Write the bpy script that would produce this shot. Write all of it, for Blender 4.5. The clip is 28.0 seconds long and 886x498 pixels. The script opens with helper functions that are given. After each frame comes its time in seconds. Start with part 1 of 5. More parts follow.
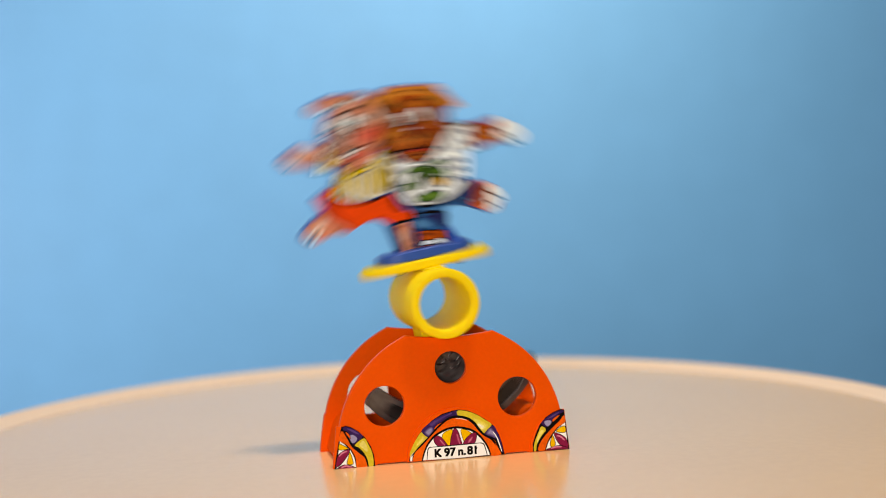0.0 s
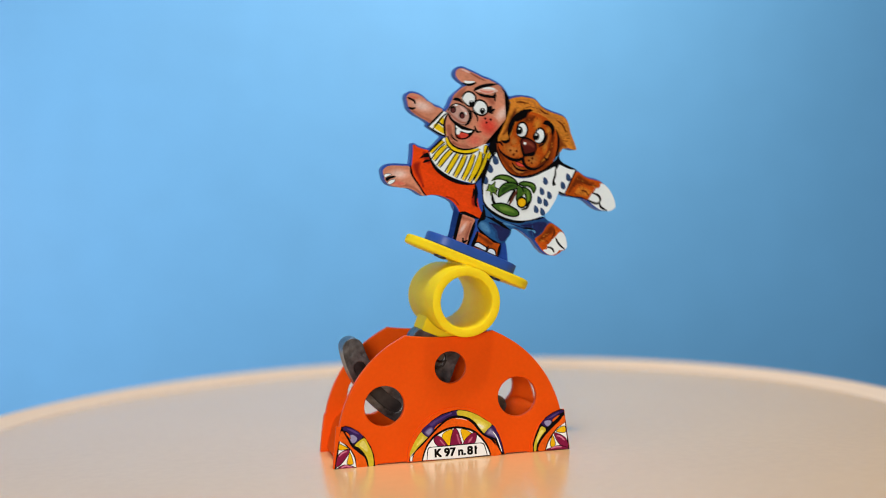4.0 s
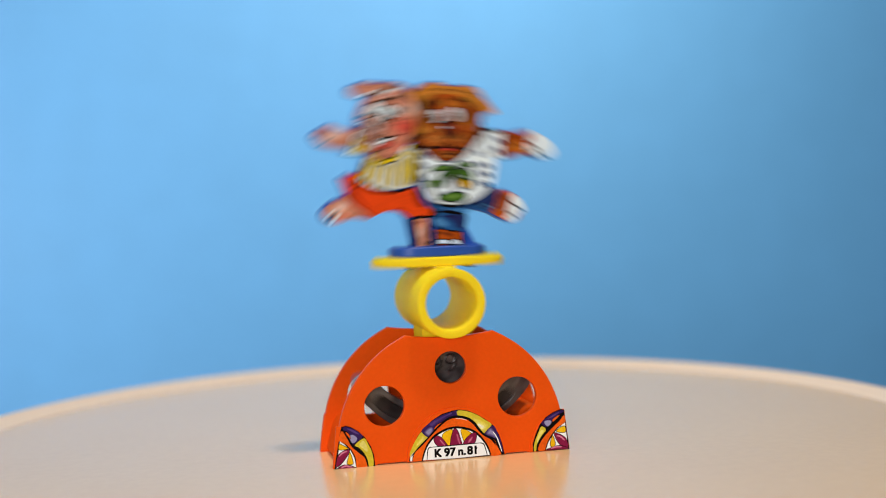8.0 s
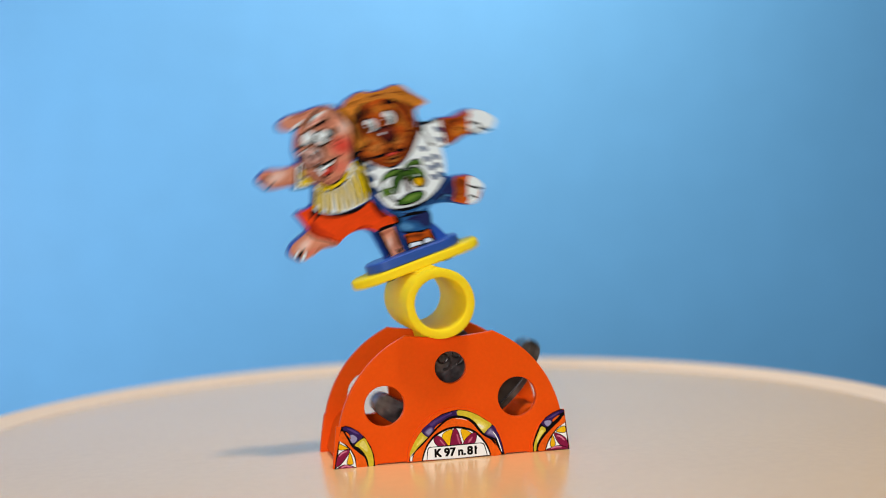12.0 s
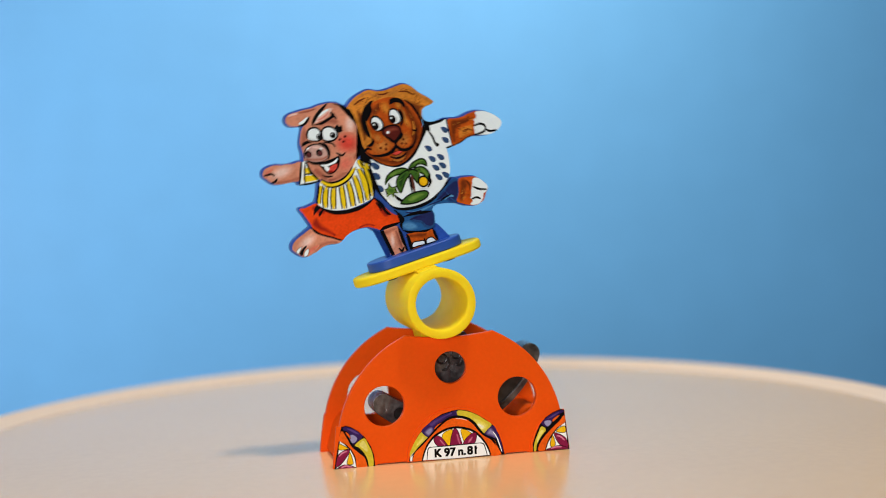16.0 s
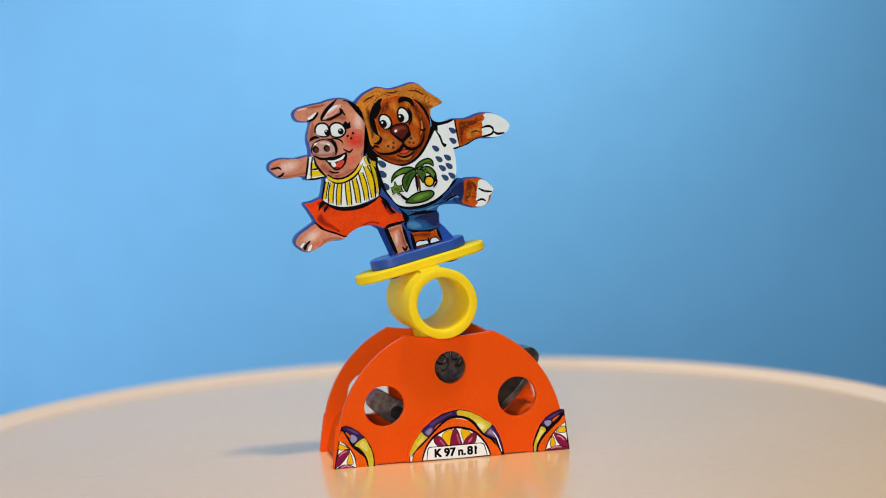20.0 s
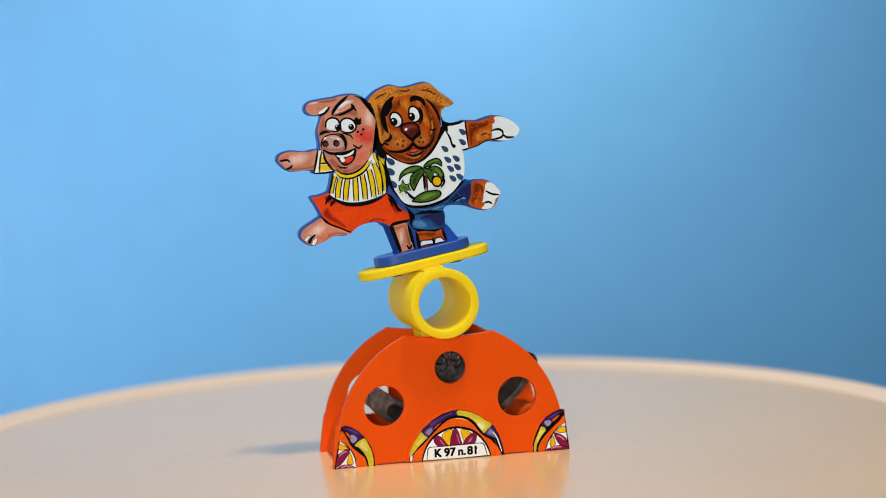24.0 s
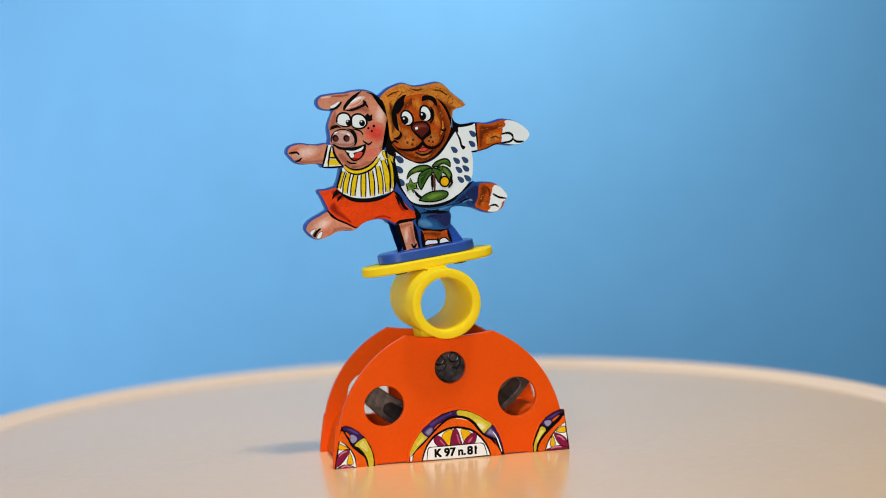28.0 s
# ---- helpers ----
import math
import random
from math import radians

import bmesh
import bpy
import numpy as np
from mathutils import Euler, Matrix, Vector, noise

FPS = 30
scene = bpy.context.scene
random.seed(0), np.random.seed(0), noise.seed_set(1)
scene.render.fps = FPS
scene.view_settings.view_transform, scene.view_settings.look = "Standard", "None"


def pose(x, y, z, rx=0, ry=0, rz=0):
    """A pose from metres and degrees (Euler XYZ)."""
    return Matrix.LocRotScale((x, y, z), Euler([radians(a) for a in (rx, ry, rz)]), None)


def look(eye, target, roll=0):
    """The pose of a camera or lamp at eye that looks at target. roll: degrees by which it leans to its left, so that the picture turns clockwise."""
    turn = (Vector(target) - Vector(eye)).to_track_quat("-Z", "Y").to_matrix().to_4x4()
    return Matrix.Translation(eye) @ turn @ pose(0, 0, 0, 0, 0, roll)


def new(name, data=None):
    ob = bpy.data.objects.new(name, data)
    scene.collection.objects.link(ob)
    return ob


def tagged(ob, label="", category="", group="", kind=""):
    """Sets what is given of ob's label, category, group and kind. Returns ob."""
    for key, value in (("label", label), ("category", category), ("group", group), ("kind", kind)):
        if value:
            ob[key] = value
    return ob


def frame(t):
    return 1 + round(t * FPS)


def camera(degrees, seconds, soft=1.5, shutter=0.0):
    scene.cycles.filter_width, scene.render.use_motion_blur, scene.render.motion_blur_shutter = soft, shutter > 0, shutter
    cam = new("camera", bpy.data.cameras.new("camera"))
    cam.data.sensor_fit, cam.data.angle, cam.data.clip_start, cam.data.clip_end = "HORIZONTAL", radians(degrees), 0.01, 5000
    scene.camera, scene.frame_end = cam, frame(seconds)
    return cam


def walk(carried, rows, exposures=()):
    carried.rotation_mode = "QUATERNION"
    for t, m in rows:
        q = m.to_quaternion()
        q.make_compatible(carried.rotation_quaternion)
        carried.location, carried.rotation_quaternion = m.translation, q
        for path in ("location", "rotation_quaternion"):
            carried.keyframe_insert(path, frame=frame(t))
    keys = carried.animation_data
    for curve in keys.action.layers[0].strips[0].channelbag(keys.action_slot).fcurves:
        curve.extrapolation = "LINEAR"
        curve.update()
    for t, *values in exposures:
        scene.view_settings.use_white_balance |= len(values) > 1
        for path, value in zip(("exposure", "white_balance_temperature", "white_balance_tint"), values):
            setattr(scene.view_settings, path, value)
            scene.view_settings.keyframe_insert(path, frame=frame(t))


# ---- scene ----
from mathutils.geometry import delaunay_2d_cdt

cam = camera(37.6, 28.0, soft=1.0, shutter=0.55)
EYE = Vector((-0.05462, -0.21865, 0.04774))
AHEAD = Vector((0.23934, 0.96962, -0.05058))
VIEW = look(EYE, EYE + AHEAD, -1.930)
walk(cam, [(0.0, VIEW), (28.0, VIEW)], exposures=[
    (0.0, 0.15, 7600, 14.5), (1.0, 0.13, 7160, 12.7), (2.0, 0.12, 6910, 11.7), (3.0, 0.11, 6740, 11.0),
    (6.0, 0.10, 6600, 10.5), (9.0, 0.10, 6500, 10), (28.0, 0.10, 6500, 10)])
cam.data.dof.use_dof = True
cam.data.dof.focus_distance = 0.2275
cam.data.dof.aperture_fstop = 9.0

MM = 0.001


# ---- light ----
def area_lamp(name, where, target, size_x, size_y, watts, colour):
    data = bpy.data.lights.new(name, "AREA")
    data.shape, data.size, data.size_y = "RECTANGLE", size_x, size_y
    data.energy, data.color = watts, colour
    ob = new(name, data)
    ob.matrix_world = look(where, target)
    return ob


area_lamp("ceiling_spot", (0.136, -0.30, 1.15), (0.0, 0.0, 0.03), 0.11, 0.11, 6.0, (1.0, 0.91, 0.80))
# Added overhead fill for soft ambient light; no fixture hangs there.
area_lamp("overhead_fill", (-0.35, -0.3, 1.60), (0.0, 0.0, 0.0), 1.0, 0.8, 8.6, (0.85, 0.945, 1.0))
# Unseen front source, set by the soft shadow on the backdrop; no window here.
area_lamp("front_light", (-0.245, -0.62, 0.125), (0.0, 0.0, 0.04), 0.17, 0.17, 2.25, (0.965, 0.985, 0.98))
# Added out-of-view fill that brightens the left of the backdrop.
area_lamp("backdrop_side_fill", (-0.25, 0.25, 0.03), (0.2, 0.62, 0.0), 0.16, 0.16, 1.12, (0.97, 0.985, 1.0))
# Added narrow wash to brighten the upper backdrop; no lamp is known there.
wash = area_lamp("backdrop_top_fill", (0.2, 0.22, 0.45), (0.2, 0.62, 0.24), 0.22, 0.22, 0.8, (1.0, 0.87, 0.72))
wash.data.spread = radians(95)

world = bpy.data.worlds.new("room_air")
world.use_nodes = True
world.node_tree.nodes["Background"].inputs["Color"].default_value = (0.9, 0.95, 1.0, 1)
world.node_tree.nodes["Background"].inputs["Strength"].default_value = 0.02
scene.world = world


# ---- materials ----
def linear(r, g, b):
    out = []
    for v in (r, g, b):
        v /= 255.0
        out.append(v / 12.92 if v <= 0.04045 else ((v + 0.055) / 1.055) ** 2.4)
    return (*out, 1.0)


def surface(name, rgb, rough=0.4, metal=0.0, vary=0.12, grain=900.0, patch=90.0, bump=0.05, coat=0.0, spec=0.5, sheer=0.0, even=False):
    """A solid surface: colour with fine grain and larger blotches, uneven gloss and fine relief."""
    m = bpy.data.materials.new(name)
    m.use_nodes = True
    nt = m.node_tree
    b = nt.nodes["Principled BSDF"]
    at = nt.nodes.new("ShaderNodeTexCoord")
    fine = nt.nodes.new("ShaderNodeTexNoise")
    fine.inputs["Scale"].default_value, fine.inputs["Detail"].default_value = grain, 4
    wide = nt.nodes.new("ShaderNodeTexNoise")
    wide.inputs["Scale"].default_value, wide.inputs["Detail"].default_value = patch, 3
    nt.links.new(at.outputs["Object"], fine.inputs["Vector"])
    nt.links.new(at.outputs["Object"], wide.inputs["Vector"])
    both = nt.nodes.new("ShaderNodeMath")
    both.operation = "ADD"
    nt.links.new(fine.outputs["Fac"], both.inputs[0])
    nt.links.new(wide.outputs["Fac"], both.inputs[1])
    span = nt.nodes.new("ShaderNodeMapRange")
    span.inputs["From Min"].default_value, span.inputs["From Max"].default_value = 0.65, 1.35
    nt.links.new(both.outputs[0], span.inputs["Value"])
    mix = nt.nodes.new("ShaderNodeMix")
    mix.data_type = "RGBA"
    c = linear(*rgb)
    mix.inputs["A"].default_value = (*[v * (1 - vary) for v in c[:3]], 1)
    mix.inputs["B"].default_value = (*[min(0.92, v * (1 + vary)) for v in c[:3]], 1)
    nt.links.new(span.outputs["Result"], mix.inputs["Factor"])
    nt.links.new(mix.outputs["Result"], b.inputs["Base Color"])
    gloss = nt.nodes.new("ShaderNodeMapRange")
    gloss.inputs["To Min"].default_value, gloss.inputs["To Max"].default_value = rough * 0.85, min(1, rough * 1.18)
    nt.links.new(wide.outputs["Fac"], gloss.inputs["Value"])
    if even:
        b.inputs["Roughness"].default_value = rough
    else:
        nt.links.new(gloss.outputs["Result"], b.inputs["Roughness"])
    b.inputs["Metallic"].default_value = metal
    b.inputs["Coat Weight"].default_value = coat
    b.inputs["Specular IOR Level"].default_value = spec
    if sheer:
        b.inputs["Subsurface Weight"].default_value = sheer
        b.inputs["Subsurface Radius"].default_value = (0.0012, 0.0009, 0.0004)
    if bump:
        relief = nt.nodes.new("ShaderNodeBump")
        relief.inputs["Strength"].default_value, relief.inputs["Distance"].default_value = bump, 0.0003
        nt.links.new(fine.outputs["Fac"], relief.inputs["Height"])
        nt.links.new(relief.outputs["Normal"], b.inputs["Normal"])
    return m


ORANGE = surface("orange_plastic", (230, 84, 12), 0.36, vary=0.05, grain=1500, patch=120, bump=0.05, spec=0.09, sheer=0.25)
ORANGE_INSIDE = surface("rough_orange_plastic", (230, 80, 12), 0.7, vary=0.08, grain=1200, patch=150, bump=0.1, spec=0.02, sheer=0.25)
YELLOW = surface("yellow_plastic", (254, 216, 40), 0.45, vary=0.06, grain=1200, patch=160, bump=0.05, spec=0.03, sheer=0.3)
BLUE = surface("blue_plastic", (44, 84, 172), 0.36, vary=0.08, grain=1200, patch=150, bump=0.04, spec=0.35)
METAL = surface("grey_cast_metal", (104, 101, 102), 0.34, metal=0.95, vary=0.72, grain=900, patch=420, bump=0.3)
METAL_DARK = surface("dark_cast_metal", (66, 62, 62), 0.36, metal=0.9, vary=0.5, grain=700, patch=260, bump=0.12)
PEG = surface("dark_blue_plastic", (26, 34, 66), 0.4, vary=0.1)
TABLE = surface("cream_lacquer", (243, 197, 140), 0.22, vary=0.03, grain=500, patch=22, bump=0.05, spec=0.95, even=True)
LIP = surface("cream_lacquer_lip", (243, 212, 182), 0.5, vary=0.03, grain=500, patch=22, bump=0.02)
PAPER = surface("blue_backdrop", (96, 165, 221), 0.6, vary=0.05, grain=45, patch=7, bump=0.02)
WALL = surface("grey_wall_paint", (128, 124, 118), 0.8, vary=0.03, grain=60, patch=3, bump=0.05)
FLOOR = surface("grey_floor", (120, 112, 104), 0.55, vary=0.12, grain=80, patch=4, bump=0.05)

INKS = {
    "blue": (44, 84, 172), "ink": (9, 7, 8), "navyink": (48, 76, 104), "skin": (208, 137, 109), "skin_dark": (162, 90, 70), "paleskin": (236, 196, 184),
    "snout": (196, 156, 146), "nostril": (92, 44, 44), "cheek": (214, 112, 92), "cheek2": (214, 72, 58), "white": (232, 241, 248),
    "palewhite": (222, 231, 236), "yellow": (230, 196, 24), "olive": (206, 188, 52), "red": (230, 70, 16), "dark_red": (140, 30, 16),
    "dogear": (206, 128, 44), "dogface": (188, 80, 20), "dogbrown": (100, 42, 14), "tan": (186, 114, 50), "nose": (84, 28, 22),
    "nosehi": (136, 66, 48), "dots": (48, 72, 116), "green": (62, 102, 36), "dark_green": (32, 60, 24), "lightgreen": (112, 146, 60),
    "trunk": (96, 54, 44), "sun": (242, 182, 18), "jeans": (36, 86, 142), "palejeans": (80, 138, 188), "navy": (32, 34, 80),
    "magenta": (128, 26, 66), "purple": (50, 30, 86), "lilac": (150, 146, 184), "paleyellow": (222, 212, 112), "label": (240, 246, 250),
    "flame": (226, 92, 18), "blush": (206, 120, 150), "violet": (84, 60, 124),
}
PRINT = {k: surface("print_" + k, v, 0.36, vary=0.04 if k in ("white", "label", "ink") else 0.34 if k[:3] in ("dog", "tan") else 0.2, grain=2600, patch=420, bump=0.02, spec=0.08)
         for k, v in INKS.items()}


def blended(a, b, s):
    """The print colour a share s of the way from ink a to ink b."""
    key = a + "_" + b + "_" + str(round(s * 10))
    if key not in PRINT:
        rgb = [x + (y - x) * s for x, y in zip(INKS[a], INKS[b])]
        PRINT[key] = surface("print_" + key, rgb, 0.36, vary=0.34 if "dog" in key else 0.2, grain=2600, patch=420, bump=0.02, spec=0.08)
    return key


# ---- mesh helpers ----
def part(name, bm, material, parent=None, label="", smooth=True, bevel=0.0, segments=2):
    """Links a bmesh as one mesh object, under a thing or a part."""
    bmesh.ops.recalc_face_normals(bm, faces=bm.faces)
    me = bpy.data.meshes.new(name)
    bm.to_mesh(me)
    bm.free()
    for m in material if isinstance(material, (list, tuple)) else [material]:
        me.materials.append(m)
    if smooth:
        me.polygons.foreach_set("use_smooth", [True] * len(me.polygons))
        me.set_sharp_from_angle(angle=radians(38))
    ob = new(name, me)
    if parent:
        ob.parent = parent
    if label:
        tagged(ob, label)
    if bevel:
        mod = ob.modifiers.new("rounded_edges", "BEVEL")
        mod.width, mod.segments, mod.limit_method, mod.angle_limit = bevel, segments, "ANGLE", radians(45)
        mod.harden_normals = True
    return ob


def arc(cx, cz, r, a0, a1, n):
    return [(cx + r * math.cos(radians(a0 + (a1 - a0) * i / n)), cz + r * math.sin(radians(a0 + (a1 - a0) * i / n))) for i in range(n + 1)]


def ring_points(cx, cz, rx, rz, n=24, tilt=0.0):
    c, s = math.cos(radians(tilt)), math.sin(radians(tilt))
    out = []
    for i in range(n):
        a = 2 * math.pi * i / n
        x, z = rx * math.cos(a), rz * math.sin(a)
        out.append((cx + c * x - s * z, cz + s * x + c * z))
    return out


def slab(outline, y0, y1, holes=()):
    """A plate in the x-z plane with holes through it, from y0 to y1 (all in mm)."""
    pts, edges = [], []
    for loop in (outline, *holes):
        n0, n = len(pts), len(loop)
        pts += [Vector((x, z)) for x, z in loop]
        edges += [(n0 + i, n0 + (i + 1) % n) for i in range(n)]
    flat, _, faces, *_ = delaunay_2d_cdt(pts, edges, [], 1, 1e-5)
    mid = np.array([np.mean([flat[i] for i in f], axis=0) for f in faces])
    cut = np.any([distance_to(loop, mid[:, 0], mid[:, 1]) < 0 for loop in holes], axis=0) if holes else np.zeros(len(mid), bool)
    bm = bmesh.new()
    vs = [bm.verts.new((p.x, y0, p.y)) for p in flat]
    for f, gone in zip(faces, cut):
        if not gone:
            bm.faces.new([vs[i] for i in f])
    got = bmesh.ops.extrude_face_region(bm, geom=bm.faces[:])
    bmesh.ops.translate(bm, verts=[v for v in got["geom"] if isinstance(v, bmesh.types.BMVert)], vec=(0, y1 - y0, 0))
    bmesh.ops.recalc_face_normals(bm, faces=bm.faces)
    bmesh.ops.scale(bm, verts=bm.verts, vec=(MM, MM, MM))
    return bm


def lathe(profile, n=128, axis="z"):
    """Turns a closed profile of (radius, height) in mm round an axis."""
    bm = bmesh.new()
    rows = []
    for i in range(n):
        a = 2 * math.pi * i / n
        c, s = math.cos(a), math.sin(a)
        rows.append([bm.verts.new((r * c * MM, r * s * MM, h * MM) if axis == "z" else (r * c * MM, h * MM, r * s * MM)) for r, h in profile])
    k = len(profile)
    for i in range(n):
        for j in range(k):
            bm.faces.new((rows[i][j], rows[(i + 1) % n][j], rows[(i + 1) % n][(j + 1) % k], rows[i][(j + 1) % k]))
    return bm


def stadium(half, r, n=12):
    """A bar with round ends, seen from above."""
    return arc(half - r, 0, r, -90, 90, n) + arc(-(half - r), 0, r, 90, 270, n)


def prism(outline, z0, z1):
    """An upright body on an outline in x-y, in mm."""
    bm = bmesh.new()
    lo = [bm.verts.new((x * MM, y * MM, z0 * MM)) for x, y in outline]
    hi = [bm.verts.new((x * MM, y * MM, z1 * MM)) for x, y in outline]
    bm.faces.new(lo)
    bm.faces.new(hi)
    for i in range(len(lo)):
        j = (i + 1) % len(lo)
        bm.faces.new((lo[i], lo[j], hi[j], hi[i]))
    return bm


def box(x0, x1, y0, y1, z0, z1):
    """A block, in metres."""
    bm = bmesh.new()
    bmesh.ops.create_cube(bm, size=1.0)
    for v in bm.verts:
        v.co = Vector(((x0 + x1) / 2 + v.co.x * (x1 - x0), (y0 + y1) / 2 + v.co.y * (y1 - y0), (z0 + z1) / 2 + v.co.z * (z1 - z0)))
    return bm


def smooth_loop(pts, steps=4):
    """A closed Catmull-Rom curve through the points."""
    out, n = [], len(pts)
    for i in range(n):
        p0, p1, p2, p3 = (np.array(pts[(i + k) % n]) for k in (-1, 0, 1, 2))
        for s in range(steps):
            t = s / steps
            out.append(tuple(0.5 * (2 * p1 + (p2 - p0) * t + (2 * p0 - 5 * p1 + 4 * p2 - p3) * t * t + (3 * p1 - p0 - 3 * p2 + p3) * t ** 3)))
    return out


def smooth_line(pts, steps=5):
    full = [tuple(2 * np.array(pts[0]) - np.array(pts[1])), *pts, tuple(2 * np.array(pts[-1]) - np.array(pts[-2]))]
    out = []
    for i in range(len(pts) - 1):
        p0, p1, p2, p3 = (np.array(full[i + k]) for k in range(4))
        for s in range(steps):
            t = s / steps
            out.append(0.5 * (2 * p1 + (p2 - p0) * t + (2 * p0 - 5 * p1 + 4 * p2 - p3) * t * t + (3 * p1 - p0 - 3 * p2 + p3) * t ** 3))
    out.append(np.array(pts[-1]))
    return out


def area_of(loop):
    return 0.5 * sum(loop[i][0] * loop[(i + 1) % len(loop)][1] - loop[(i + 1) % len(loop)][0] * loop[i][1] for i in range(len(loop)))


def grown(loop, w):
    """A loop pushed outwards by w."""
    sign, n, out = (1 if area_of(loop) > 0 else -1), len(loop), []
    for i in range(n):
        a, b, c = (np.array(loop[(i + k) % n]) for k in (-1, 0, 1))
        t = (c - a) / (np.linalg.norm(c - a) + 1e-9)
        out.append(tuple(b + sign * w * np.array((t[1], -t[0]))))
    return out


class Drawing:
    """Flat printed shapes laid over one another in the x-z plane, in mm; each lies a hair above the one before."""

    def __init__(self, front, step=0.0014):
        self.bm, self.front, self.step, self.count = bmesh.new(), front, step, 0
        self.names, self.body = [], []

    def lay(self, colour, loop):
        self.count += 1
        if colour not in self.names:
            self.names.append(colour)
        y = (self.front - self.count * self.step) * MM
        if area_of(loop) < 0:
            loop = loop[::-1]
        vs = [self.bm.verts.new((x * MM, y, z * MM)) for x, z in loop]
        f = self.bm.faces.new(vs)
        f.material_index = self.names.index(colour)

    def shape(self, colour, ink, board, loop):
        if board:
            self.body.append(loop)
        if ink:
            self.lay("ink", grown(loop, ink * 0.12))
            loop = grown(loop, -ink * 0.65)
        self.lay(colour, loop)

    def blob(self, colour, ink, board, pts):
        self.shape(colour, ink, board, smooth_loop(pts))

    def patch(self, colour, ink, board, pts):
        self.shape(colour, ink, board, [tuple(p) for p in pts])

    def oval(self, colour, ink, cx, cz, rx, rz, tilt=0.0):
        self.shape(colour, ink, 0, ring_points(cx, cz, rx, rz, 22, tilt))

    def soft(self, under, colour, depth, pts):
        """A shape whose colour fades in from its edge, as airbrushed."""
        loop = smooth_loop(pts)
        for i in range(7):
            self.lay(blended(under, colour, (i + 1) / 8), grown(loop, depth * (0.55 - 0.25 * i)))

    def airbrush(self, under, colour, cx, cz, rx, rz, tilt=0.0):
        for i in range(6):
            s = 1.15 - 0.15 * i
            self.lay(blended(under, colour, (i + 1) / 6), ring_points(cx, cz, rx * s, rz * s, 20, tilt))

    def stroke(self, colour, width, pts):
        line = smooth_line(pts)
        thin = 0.12 if colour == "ink" and width > 0.3 else 0.6
        n, left, right = len(line), [], []
        for i, q in enumerate(line):
            t = line[min(i + 1, n - 1)] - line[max(i - 1, 0)]
            t = t / (np.linalg.norm(t) + 1e-9)
            s = i / (n - 1)
            w = 0.72 * width * (thin + (1 - thin) * min(1, 3.2 * s, 3.2 * (1 - s)))
            left.append(tuple(q + w * np.array((-t[1], t[0]))))
            right.append(tuple(q - w * np.array((-t[1], t[0]))))
        self.lay(colour, left + right[::-1])

    def flecks(self, colours, count, length, angle, loop):
        """Short brush marks strewn inside a loop, roughly along an angle in degrees."""
        rng = random.Random(len(self.names) * 31 + count)
        xs, zs = [p[0] for p in loop], [p[1] for p in loop]
        done = 0
        while done < count:
            x, z = rng.uniform(min(xs), max(xs)), rng.uniform(min(zs), max(zs))
            if distance_to(loop, np.array([x]), np.array([z]))[0] > -0.25:
                continue
            a, k = radians(angle + rng.uniform(-28, 28)), length * rng.uniform(0.5, 1.4)
            dx, dz = k * math.cos(a), k * math.sin(a)
            self.stroke(rng.choice(colours), 0.055 * rng.uniform(0.6, 1.5), [(x - dx, z - dz), (x + 0.1 * dz, z - 0.1 * dx), (x + dx, z + dz)])
            done += 1

    def finish(self, name, parent, label=""):
        bmesh.ops.triangulate(self.bm, faces=self.bm.faces[:])
        return part(name, self.bm, [PRINT[k] for k in self.names], parent, label, smooth=False)


def distance_to(loop, gx, gz):
    """Signed distance of grid points from a closed loop, negative inside."""
    best, inside = np.full(gx.shape, 1e9), np.zeros(gx.shape, bool)
    for i in range(len(loop)):
        (ax, az), (bx, bz) = loop[i], loop[(i + 1) % len(loop)]
        ex, ez = bx - ax, bz - az
        t = np.clip(((gx - ax) * ex + (gz - az) * ez) / (ex * ex + ez * ez + 1e-12), 0, 1)
        best = np.minimum(best, (gx - ax - t * ex) ** 2 + (gz - az - t * ez) ** 2)
        cross = (az > gz) != (bz > gz)
        inside ^= cross & (gx < ex * (gz - az) / (ez if abs(ez) > 1e-12 else 1e-12) + ax)
    d = np.sqrt(best)
    return np.where(inside, -d, d)


